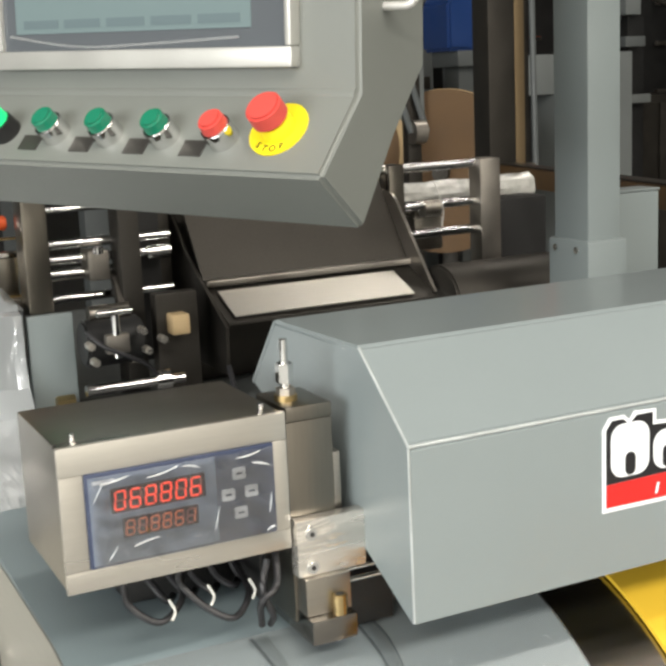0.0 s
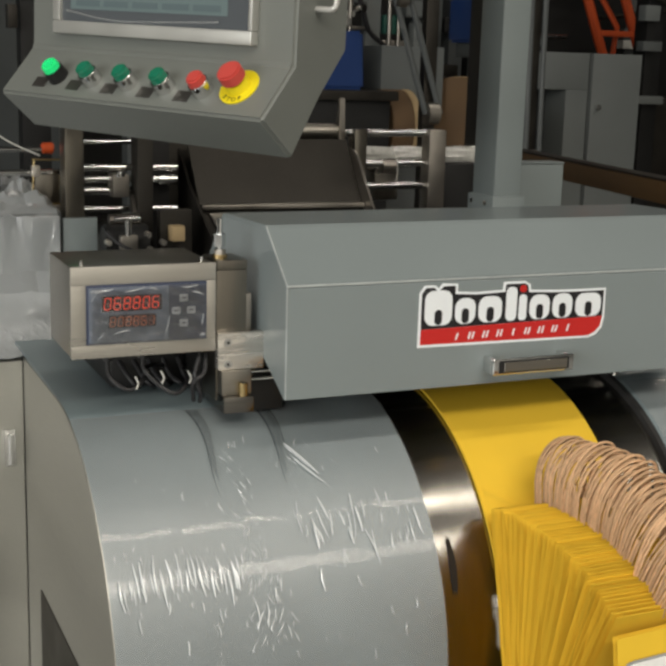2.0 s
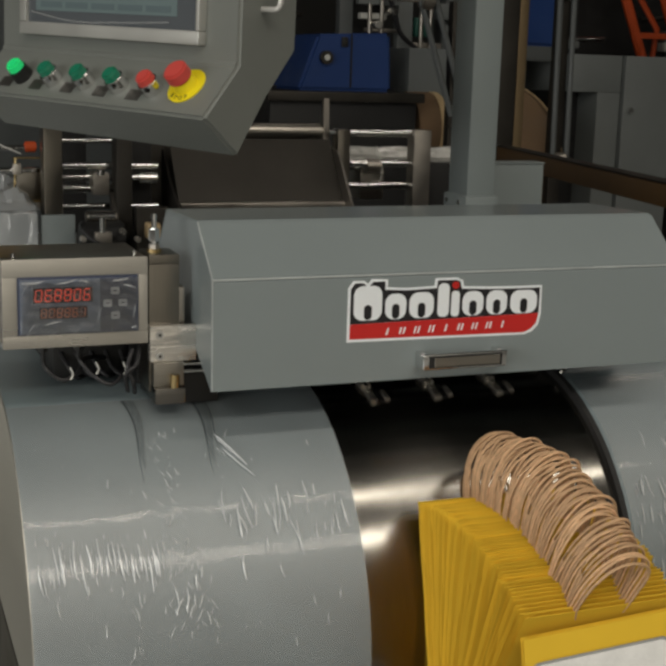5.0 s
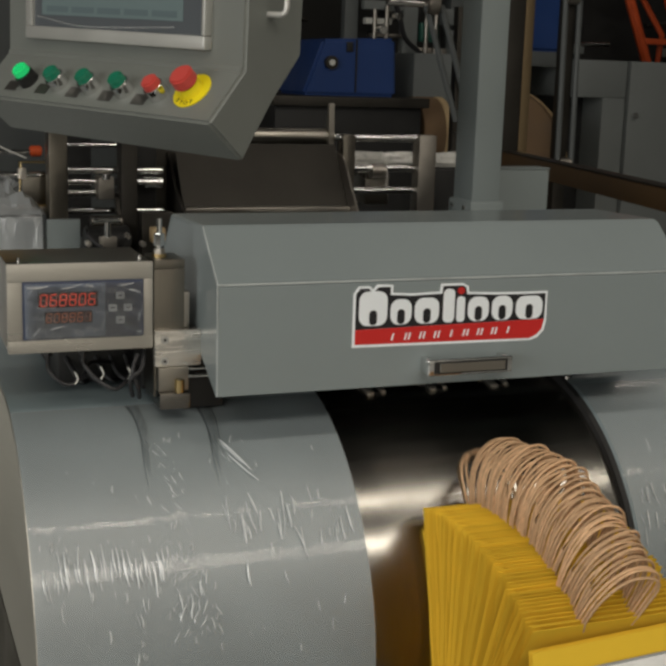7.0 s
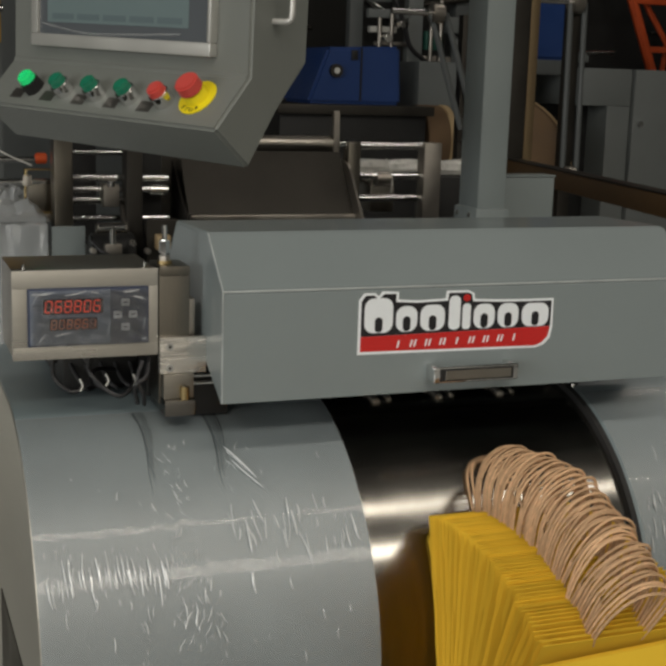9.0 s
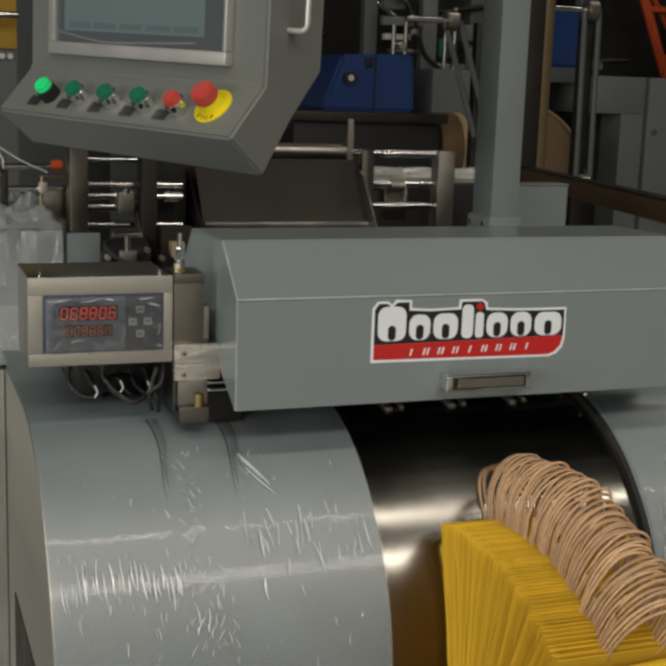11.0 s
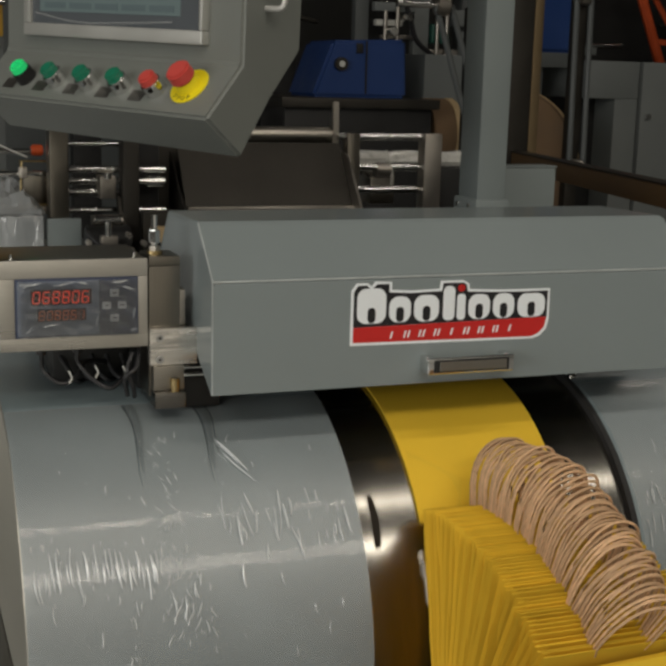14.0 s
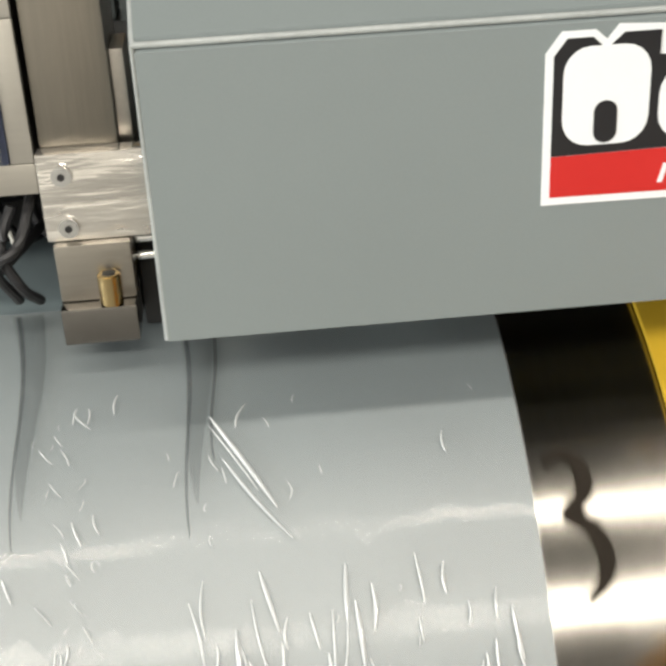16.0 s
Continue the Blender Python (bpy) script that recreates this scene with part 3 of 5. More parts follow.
part("red_band", flat([(0.1435, 1.0455), (0.1435, 1.0608), (0.3605, 1.0638), (0.358, 1.053), (0.352, 1.047), (0.344, 1.0435)], pose(0, -0.0005, 0), 0.0003), VINYL_RED, badge)


def emblem(outline):
    part("pale_shape", flat(outline, pose(0, -0.0008, 0), 0.0003), WHITE, badge)


def ring_shape(cx, cz, rx, rz, w, a0, a1, n=14):
    o = [(cx + rx * math.cos(radians(a0 + (a1 - a0) * k / n)), cz + rz * math.sin(radians(a0 + (a1 - a0) * k / n))) for k in range(n + 1)]
    i = [(cx + (rx - w) * math.cos(radians(a1 + (a0 - a1) * k / n)), cz + (rz - w) * math.sin(radians(a1 + (a0 - a1) * k / n))) for k in range(n + 1)]
    return o + i


# Plain blocks stand in for the mark on the sticker.
for x0, x1, z1 in ((0.147, 0.178, 1.100), (0.1815, 0.2050, 1.091), (0.2085, 0.2360, 1.0915), (0.2405, 0.2535, 1.100), (0.256, 0.2655, 1.0915), (0.269, 0.2935, 1.0905), (0.297, 0.3215, 1.0905), (0.3255, 0.3575, 1.0895)):
    r = min(0.0095, (x1 - x0) * 0.42)
    emblem(rounded(x0, x1, 1.0645, z1, r, 5))
    if x1 - x0 > 0.02:
        part("dark_notch", flat(rounded((x0 + x1) / 2 - 0.0042, (x0 + x1) / 2 + 0.0042, 1.0652, 1.0805, 0.004, 4), pose(0, -0.0011, 0), 0.0003), VINYL_BLACK, badge)
part("red_dot", flat(ring_shape(0.2605, 1.0975, 0.0042, 0.0038, 0.004, 0, 359), pose(0, -0.0008, 0), 0.0003), VINYL_RED, badge)
for i in range(9):
    u = 0.181 + 0.0166 * i
    for off in (0.0, 0.0042) if i % 4 else (0.002,):
        lo, hi = 1.0484 + 0.0002 * i, 1.0556 + 0.0002 * i
        part("pale_bar", flat([(u + off, lo), (u + off + 0.002, hi), (u + off + 0.0038, hi), (u + off + 0.0018, lo)], pose(0, -0.0008, 0), 0.0003), WHITE, badge)

# ---- yellow paper bags ----
BX0, BX1 = 0.2055, 0.3715


def twine_loop(half, height, lean, bulge, r=0.0017, n=18, wob=0.0):
    """A paper-twine loop standing on z = 0 about x = 0, leaning along x and bulging along y."""
    pts = [(-half, 0, -0.012)]
    for k in range(n + 1):
        a = math.pi * k / n
        u = math.sin(a)
        x = -half * 1.12 * math.cos(a) * (1 + 0.10 * u)
        z = height * u ** 0.62
        pts.append((x + lean * u + wob * math.sin(3 * a), bulge * u + 0.4 * wob * math.sin(2 * a), z))
    pts.append((half, 0, -0.012))
    return tube(pts, r, 6)


def bag_body(length, thickness, seed):
    """A flat folded bag with tucked sides, hanging down from its mouth at z = 0, x across, y through."""
    rnd = random.Random(seed)
    w = (BX1 - BX0) / 2 - 0.0035
    t = thickness / 2
    g = 0.012
    rows = []
    bm = bmesh.new()
    n = 8
    for i in range(n + 1):
        z = -length * i / n
        puff = 1 + 0.35 * math.sin(3.1 * i / n + rnd.random() * 0.3)
        j = (rnd.random() - 0.5) * 0.0012
        sec = [(-w + j, -t * puff), (w + j, -t * puff), (w - g, 0), (w + j, t * puff), (-w + j, t * puff), (-w + g, 0)]
        rows.append([bm.verts.new((x, y, z)) for x, y in sec])
    for a, b in zip(rows, rows[1:]):
        for k in range(6):
            bm.faces.new((a[k], a[(k + 1) % 6], b[(k + 1) % 6], b[k]))
    lip = [bm.verts.new((v.co.x * 0.985, v.co.y * 0.72, 0)) for v in rows[0]]
    well = [bm.verts.new((v.co.x * 0.975, v.co.y * 0.45, -0.011)) for v in rows[0]]
    for k in range(6):
        j = (k + 1) % 6
        bm.faces.new((rows[0][k], rows[0][j], lip[j], lip[k]))
        bm.faces.new((lip[k], lip[j], well[j], well[k]))
    bm.faces.new(well)
    bm.faces.new(list(reversed(rows[-1])))
    return bm


COUNT = 38
stack = []


def bag_pose(hang, t):
    """A bag leaning on its foot; the fan opens as new bags push the row on."""
    foot, x, tilt, length, u = hang
    m = Matrix.Translation(foot) @ pose(x, 0, 0, tilt + 0.75 * (t - 3.0) * u) @ Matrix.Translation((0, 0, length))
    if u == 1.0:
        # The end bag is pushed along almost upright.
        return Matrix.Translation(m.translation + Vector((0, -0.004, -0.002))) @ pose(0, 0, 0, -4, -3.0, 0)
    return m


for i in range(COUNT):
    u = i / (COUNT - 1)
    rnd = random.Random(40 + i)
    front = i == COUNT - 1
    tilt = -15.5 + 43 * u + (rnd.random() - 0.5) * 1.0
    foot = Vector((-0.0085, -0.129 - 0.030 * u, 0.636 + 0.004 * math.sin(3 * u)))
    length = 0.262 - 0.012 * u - (0.008 if front else 0)
    bag = thing("paper_bag", "yellow folded paper bag with twisted twine handles" if not front else "yellow folded paper bag with white patch at the stack's end", "paper bag", "bags in the delivery stack")
    hang = (foot, (BX0 + BX1) / 2 + (rnd.random() - 0.5) * 0.005, tilt, length + (rnd.random() - 0.5) * 0.004, u)
    stack.append((bag, hang))
    bag.matrix_basis = bag_pose(hang, 0.0)
    part("bag_body", bag_body(0.200 if front else length, 0.0047 + rnd.random() * 0.0006, i), YELLOW, bag, smooth=None)
    if front:
        rim = part("patch_edge", flat(rounded(-0.080, 0.066, -0.19, -0.022, 0.012), pose(0.003, -0.0050, 0), 0.0006), EDGE_GREY, bag, "grey printed outline")
        part("white_patch", flat(rounded(-0.078, 0.064, -0.188, -0.0245, 0.011), pose(0.003, -0.0057, 0), 0.0006), WHITE_PATCH, rim, "mottled white paper patch")
        continue
    lean, high = 0.012 + (rnd.random() - 0.5) * 0.010, 0.060 + (rnd.random() - 0.5) * 0.009
    bow, wob = 0.003 + (rnd.random() - 0.5) * 0.010, (rnd.random() - 0.5) * 0.005
    for side in (-1, 1):
        part("twine_handle", placed(twine_loop(0.0245, high + side * 0.0015, lean + side * 0.001, bow + side * 0.0012, 0.0014, wob=wob), Matrix.Translation((0, side * 0.0018, 0))), TWINE, bag, "twisted kraft twine loop", 60)

tray = thing("delivery_tray", "plain steel tray under the row of bags", "tray")
part("tray_plate", box(0.185, 0.375, -0.36, -0.10, 0.621, 0.627, 0.001), STEEL, tray)
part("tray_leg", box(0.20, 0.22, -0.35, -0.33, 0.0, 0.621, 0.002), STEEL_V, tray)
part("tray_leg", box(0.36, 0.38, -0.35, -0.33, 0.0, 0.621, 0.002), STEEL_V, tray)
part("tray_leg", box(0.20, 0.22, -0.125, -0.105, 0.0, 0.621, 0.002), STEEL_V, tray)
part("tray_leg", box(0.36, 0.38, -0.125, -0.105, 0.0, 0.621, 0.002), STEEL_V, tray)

drum_bags = []
for k in range(3):
    bag = thing("paper_bag", "yellow folded paper bag carried flat on the drum", "paper bag", "bags on the drum", at=(0, CY, CZ))
    part("bag_body", arc_sheet(BX0, BX1, -58.5, -0.5, RD + 0.0012, RD + 0.0042, 30, 4), YELLOW, bag)
    for side in (1, -1):
        bm = bmesh.new()
        mid = (BX0 + BX1) / 2
        low_ring, high_ring = [], []
        for dx, a in ((0.078, -19), (0.026, -10.5), (0.040, -0.6), (0.079, -0.6)):
            low_ring.append(bm.verts.new((mid - side * dx, *on_drum(a, RD + 0.0040))))
            high_ring.append(bm.verts.new((mid - side * dx, *on_drum(a, RD + 0.0054))))
        bm.faces.new(high_ring)
        for n in range(4):
            bm.faces.new((low_ring[n], low_ring[(n + 1) % 4], high_ring[(n + 1) % 4], high_ring[n]))
        part("folded_corner", bm, YELLOW, bag, smooth=None)
    for lift in (0.0016, 0.0055):
        pts = []
        for j in range(19):
            a = math.pi * j / 18
            x = 0.2885 - 0.0255 * math.copysign(abs(math.cos(a)) ** 0.7, math.cos(a))
            ang = -57.5 - (0.082 * math.sin(a) ** 0.42) / RD * 57.3
            pts.append((x + (0.004 if lift > 0.003 else 0), *on_drum(ang, RD + lift + 0.004 * math.sin(a))))
        part("twine_handle", tube(pts, 0.0015, 6), TWINE, bag, "twisted kraft twine loop", 60)
    drum_bags.append(bag)

# ---- counter box ----
counter = thing("digital_counter", "stainless counter box with red digits and blue keypad", "counter")
CX0, CX1, CYF, CYB, CZ0, CZ1 = -0.189, -0.049, 0.0665, 0.171, 1.038, 1.125
part("housing", box(CX0, CX1, CYF + 0.004, CYB, CZ0, CZ1, 0.0015), STEEL, counter)
part("front_frame", join(
    box(CX0 - 0.001, CX1 + 0.001, CYF, CYF + 0.004, CZ1 - 0.017, CZ1 + 0.0005, 0.0008),
    box(CX0 - 0.001, CX1 + 0.001, CYF, CYF + 0.004, CZ0 - 0.0005, CZ0 + 0.0125, 0.0008),
    box(CX0 - 0.001, CX0 + 0.0135, CYF, CYF + 0.004, CZ0 + 0.0125, CZ1 - 0.017, 0.0008),
    box(CX1 - 0.0085, CX1 + 0.001, CYF, CYF + 0.004, CZ0 + 0.0125, CZ1 - 0.017, 0.0008)), SATIN, counter, "bright satin front frame")
panel = part("membrane_panel", box(-0.1755, -0.0575, CYF - 0.001, CYF + 0.0035, 1.0505, 1.108, 0.0012), NAVY, counter, "navy rimmed membrane panel")
part("display_field", box(-0.1735, -0.096, CYF - 0.0016, CYF - 0.001, 1.0525, 1.1055), BLUE_PANEL, panel, "pale blue-grey display field")


def seven_segment(x, z, w, h, lean, code, mat_on, mat_off, parent):
    t = w * 0.17
    spots = {"a": (0.5, 1, 1), "g": (0.5, 0.5, 1), "d": (0.5, 0, 1), "f": (0, 0.75, 0), "b": (1, 0.75, 0), "e": (0, 0.25, 0), "c": (1, 0.25, 0)}
    shapes = {True: [], False: []}
    for key, (u, v, flatwise) in spots.items():
        cx, cz = x + u * w + lean * (v - 0.5) * h, z + v * h
        dx, dz = ((w - t) / 2, t / 2) if flatwise else (t / 2, h / 4 - t * 0.4)
        shapes[key in code].append(box(cx - dx, cx + dx, CYF - 0.0028, CYF - 0.0022, cz - dz, cz + dz))
    if shapes[True]:
        part("lit_segments", join(*shapes[True]), mat_on, parent, "glowing red figure", None)
    if shapes[False]:
        part("dark_segments", join(*shapes[False]), mat_off, parent, "", None)


CODES = {"0": "abcdef", "3": "abcdg", "6": "acdefg", "8": "abcdefg", "1": "bc", "d": "bcdeg"}
upper = part("upper_window", box(-0.161, -0.103, CYF - 0.0022, CYF - 0.0015, 1.0825, 1.0975, 0.0005, 1), WINDOW_DARK, panel, "dark red display window")
for i, c in enumerate("068806"):
    seven_segment(-0.1585 + 0.0093 * i, 1.0846, 0.0058, 0.0108, 0.12, CODES[c], SEG_ON, SEG_OFF, upper)
lower = part("lower_window", box(-0.155, -0.1085, CYF - 0.0022, CYF - 0.0015, 1.0665, 1.0785, 0.0005, 1), WINDOW_DARK, panel, "dark red display window")
for i, c in enumerate("808861"):
    seven_segment(-0.153 + 0.0075 * i, 1.0683, 0.0046, 0.0084, 0.12, CODES[c], SEG_LOW, SEG_OFF, lower)
for kx, kz in ((-0.081, 1.0925), (-0.0885, 1.0803), (-0.0735, 1.0803), (-0.081, 1.0678)):
    key = part("membrane_key", flat(rounded(kx - 0.0042, kx + 0.0042, kz - 0.0036, kz + 0.0036, 0.001, 3), pose(0, CYF - 0.0010, 0), 0.0007), KEY, panel, "pale square key")
    part("key_mark", box(kx - 0.002, kx + 0.002, CYF - 0.0020, CYF - 0.0016, kz - 0.0006, kz + 0.0006), NAVY, key)
part("writing_bar", box(-0.171, -0.158, CYF - 0.0020, CYF - 0.0016, 1.1015, 1.1035), KEY, panel)
bm = bmesh.new()
grid = [[bm.verts.new((-0.1735 + 0.114 * i / 40, CYF - 0.0042 - 0.0014 * noise.noise(Vector((i * 0.31 + k * 0.25, k * 0.33, 3))), 1.0515 + 0.055 * k / 20)) for i in range(41)] for k in range(21)]
for a, b in zip(grid, grid[1:]):
    for i in range(40):
        bm.faces.new((a[i], a[i + 1], b[i + 1], b[i]))
part("protective_film", bm, PANEL_FILM, counter, "wrinkled clear protective film", 60)
# Whitened ridges paint the reflections in the wrinkled panel film.
rnd = random.Random(21)
for x, z, dx, dz in ((-0.168, 1.102, 0.018, 0.003), (-0.140, 1.1015, 0.020, 0.004), (-0.118, 1.1045, 0.012, -0.003), (-0.084, 1.1035, 0.016, 0.002), (-0.074, 1.099, 0.013, -0.004),
                     (-0.172, 1.092, 0.007, 0.012), (-0.166, 1.056, 0.006, 0.008), (-0.100, 1.060, 0.004, 0.016), (-0.064, 1.066, 0.002, 0.012), (-0.066, 1.0545, 0.006, 0.0015), (-0.150, 1.0615, 0.016, 0.003)):
    bend = 0.002 * (rnd.random() - 0.5)
    ridge = bmesh.new()
    last = None
    for k in range(9):
        v = k / 8
        half = (0.0003 + 0.0006 * rnd.random()) * math.sin(3.14 * (0.06 + 0.88 * v))
        px, pz = x + dx * v, z + dz * v + bend * math.sin(3.14 * v)
        ring = [ridge.verts.new((px - half * 0.4, CYF - 0.0052, pz - half)), ridge.verts.new((px, CYF - 0.0058 - half, pz)), ridge.verts.new((px + half * 0.4, CYF - 0.0052, pz + half))]
        if last:
            ridge.faces.new((last[0], last[1], ring[1], ring[0]))
            ridge.faces.new((last[1], last[2], ring[2], ring[1]))
        last = ring
    part("glint_ridge", ridge, CREASE_GLINT, counter, smooth=60)
for sx in (CX0 + 0.012, CX1 - 0.010):
    part("lid_stud", rod((sx, CYF + 0.012, CZ1), (sx, CYF + 0.012, CZ1 + 0.005), 0.0018, 12), CHROME, counter, "small steel stud")
for gx in (-0.148, -0.112):
    gland = part("cable_gland", rod((gx, 0.10, CZ0 - 0.006), (gx, 0.10, CZ0), 0.007, 14), PALE, counter, "pale cable gland")
    part("gland_nut", rod((gx, 0.10, CZ0 - 0.011), (gx, 0.10, CZ0 - 0.006), 0.0055, 6), BLACK, gland)
for n, pts in enumerate(([(-0.148, 0.10, 1.027), (-0.146, 0.098, 1.010), (-0.13, 0.09, 0.998), (-0.112, 0.10, 1.004), (-0.10, 0.13, 1.01), (-0.07, 0.17, 1.0)],
                         [(-0.112, 0.10, 1.027), (-0.111, 0.1, 1.015), (-0.098, 0.09, 1.0), (-0.082, 0.085, 0.992), (-0.066, 0.10, 1.0), (-0.055, 0.15, 1.0)],
                         [(-0.062, 0.075, 1.03), (-0.068, 0.07, 1.012), (-0.062, 0.07, 0.995), (-0.058, 0.085, 0.982)],
                         [(-0.054, 0.08, 1.032), (-0.06, 0.066, 1.016), (-0.071, 0.066, 1.006), (-0.066, 0.08, 0.985)])):
    part("cable", tube(curve_through(pts, 7), 0.0023, 8), CABLE, counter, "black cable")
for tx, tz in ((-0.122, 1.004), (-0.096, 1.008), (-0.068, 1.006)):
    part("cable_tie", tube(curve_through([(tx, 0.093, tz + 0.006), (tx + 0.002, 0.088, tz), (tx - 0.001, 0.086, tz - 0.005)], 4), 0.0009, 6), PALE, counter, "white cable tie")

# Black blocks added as the shade under and behind the counter box.
under = thing("counter_shade", "black block added as the shade under the counter box", "machine trunk")
part("shade_block", box(-0.128, -0.048, 0.168, 0.405, 0.979, 1.022, 0.004), BLACK, under)
part("shade_lid", box(-0.131, -0.045, 0.165, 0.409, 1.0225, 1.0260, 0.001), PLATE_DARK, under)
part("corner_shade", box(-0.0475, -0.006, 0.125, 0.40, 0.979, 1.03, 0.003), BLACK, under)
for n in range(5):
    x0 = -0.120 + 0.016 * n
    part("loose_cable", tube(curve_through([(x0, 0.169, 1.008), (x0 + 0.005, 0.158, 0.998 - 0.002 * n), (x0 + 0.014, 0.150, 0.985), (x0 + 0.022, 0.160, 0.983)], 5), 0.0026, 8), CABLE, under, "black cable")

# ---- steel column beside the hood ----
column = thing("guide_column", "milled steel guide column with clamp and brass bolt", "machine column")
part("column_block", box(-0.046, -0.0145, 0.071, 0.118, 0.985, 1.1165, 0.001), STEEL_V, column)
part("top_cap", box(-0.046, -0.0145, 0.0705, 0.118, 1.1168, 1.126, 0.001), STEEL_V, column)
part("seat_washer", rod((-0.036, 0.092, 1.126), (-0.036, 0.092, 1.1295), 0.0075, 20), BRASS, column, "brass washer")
part("nipple_hex", rod((-0.036, 0.092, 1.1295), (-0.036, 0.092, 1.134), 0.0060, 6), PLATE, column, "steel hexagon")
part("threaded_nut", rod((-0.036, 0.092, 1.137), (-0.036, 0.092, 1.150), 0.0058, 6, bevel=0.0006), CHROME, column)
part("threaded_stud", rod((-0.036, 0.092, 1.134), (-0.036, 0.092, 1.165), 0.0027, 14), CHROME, column)
part("side_strip", box(-0.0143, -0.0085, 0.074, 0.100, 1.052, 1.092, 0.0008), PLATE, column)
clamp = part("clamp_plate", box(-0.047, 0.0005, 0.0605, 0.0705, 1.0185, 1.0555, 0.001), WAVY, column, "bright milled clamp plate")
for z in (1.0465, 1.0245):
    screw("clamp_screw", clamp, (-0.0375, 0.0605, z), (0, -1, 0), 0.0042, 0.0022, CHROME, "socket-head screw")
part("foot_block", box(-0.0445, -0.0135, 0.056, 0.071, 0.9935, 1.0183, 0.001), STEEL, column)
part("foot_plate", box(-0.0445, -0.0135, 0.0485, 0.118, 0.977, 0.9932, 0.001), SHADED_STEEL, column)
bolt = part("brass_bolt", rod((-0.0235, 0.0525, 0.9932), (-0.0235, 0.0525, 1.0065), 0.0048, 18, bevel=0.0006), BRASS, column, "brass socket bolt")
part("bolt_socket", rod((-0.0235, 0.0525, 1.006), (-0.0235, 0.0525, 1.0069), 0.003, 6), BLACK, bolt)
for z in (1.012, 1.004):
    part("guide_rod", rod((-0.013, 0.075, z), (0.10, 0.075, z), 0.0022, 12), CHROME, column)
part("rod_bracket", box(-0.0135, 0.03, 0.08, 0.12, 0.968, 1.02, 0.002), BLACK, column, "black rod bracket")

# ---- operator console ----
console = thing("operator_console", "grey painted console with screen, push buttons and red stop", "control console")
console.matrix_basis = pose(0.085, 0.207, 1.313, 0, 2.0, -60.67)
W = 0.432
side = [(0.0, 0.0), (-0.052, -0.057), (0.004, -0.101), (0.049, -0.035), (0.094, 0.018), (0.094, 0.33), (0.0, 0.33)]
part("housing", prism(side, "x", -W, 0.0, 0.0035, 3), CONSOLE, console)
part("bezel", join(
    box(-0.380, -0.0525, -0.012, 0.001, 0.0190, 0.0345, 0.002),
    box(-0.380, -0.0525, -0.012, 0.001, 0.25, 0.264, 0.002),
    box(-0.380, -0.366, -0.012, 0.001, 0.0345, 0.25, 0.002),
    box(-0.0585, -0.0525, -0.012, 0.001, 0.0345, 0.25, 0.002)), BEZEL, console, "silver screen bezel")
display = part("screen", box(-0.366, -0.0585, -0.0075, -0.002, 0.0345, 0.25), SCREEN_DARK, console, "dark touch screen")
part("lit_area", box(-0.350, -0.092, -0.0082, -0.0077, 0.049, 0.235), SCREEN, display, "grey-green lit screen area")
for i in range(5):
    part("screen_bar", box(-0.340 + 0.049 * i, -0.298 + 0.049 * i, -0.0087, -0.0083, 0.053, 0.060), SCREEN_KEY, display)
for i, x in enumerate((-0.253, -0.232, -0.208)):
    part("screen_figure", box(x, x + (0.007 if i == 0 else 0.016), -0.0087, -0.0083, 0.112, 0.130), SCREEN_TEXT, display)
bm = tube(curve_through([(-0.352, -0.0135, 0.047), (-0.27, -0.0145, 0.0375), (-0.19, -0.0145, 0.0385), (-0.10, -0.0135, 0.042)], 6), 0.0012, 6)
part("film_edge", bm, FILM, console, "loose edge of clear screen film")
grip = part("side_handle", tube(curve_through([(-0.002, 0.035, 0.062), (0.012, 0.035, 0.062), (0.021, 0.035, 0.0625), (0.0255, 0.036, 0.068), (0.026, 0.036, 0.085), (0.026, 0.036, 0.165), (0.0255, 0.036, 0.180), (0.021, 0.035, 0.1855), (0.012, 0.035, 0.186), (-0.002, 0.035, 0.186)], 4), 0.0034, 12), FINGER, console, "bright nickel bow handle")
SN = Vector((0, -0.733, 0.681))
SD = Vector((0, -0.052, -0.057))


def on_slope(s, u, h=0.0):
    return Vector((s, 0, 0)) + SD * u + SN * h


slope_turn = Matrix(((1, 0, 0), (0, -SD.normalized().y, SN.y), (0, -SD.normalized().z, SN.z))).to_4x4()
for i, s in enumerate((-0.3445, -0.2835, -0.2225, -0.162, -0.103)):
    lens = RED if i == 4 else GREEN_LIT if i == 0 else GREEN
    what = "red push button" if i == 4 else "lit green push button" if i == 0 else "green push button"
    u = 0.59
    button = part("push_button", rod(on_slope(s, u, 0.013), on_slope(s, u, 0.025), 0.0112, 24, 0.0098, bevel=0.002), lens, console, what)
    ring_mat = BLACK if i == 0 else CHROME
    part("collar", rod(on_slope(s, u, -0.001), on_slope(s, u, 0.0155), 0.0132, 24, 0.0122, 0.001), ring_mat, button, "bright collar")
    part("plaque", placed(box(-0.011, 0.011, -0.0075, 0.0075, -0.0005, 0.0008), Matrix.Translation(on_slope(s - 0.026, 0.72)) @ slope_turn), PLAQUE, console, "dark legend plate")
s = -0.056
stop = part("emergency_stop", join(rod(on_slope(s, 0.46, 0.013), on_slope(s, 0.46, 0.028), 0.0148, 32, 0.0142, 0.002), rod(on_slope(s, 0.46, 0.010), on_slope(s, 0.46, 0.014), 0.0115, 24)), RED, console, "red mushroom stop button")
part("stop_collar", rod(on_slope(s, 0.46, 0.0016), on_slope(s, 0.46, 0.012), 0.0145, 28, 0.0125), LABEL_YELLOW, stop, "yellow collar")
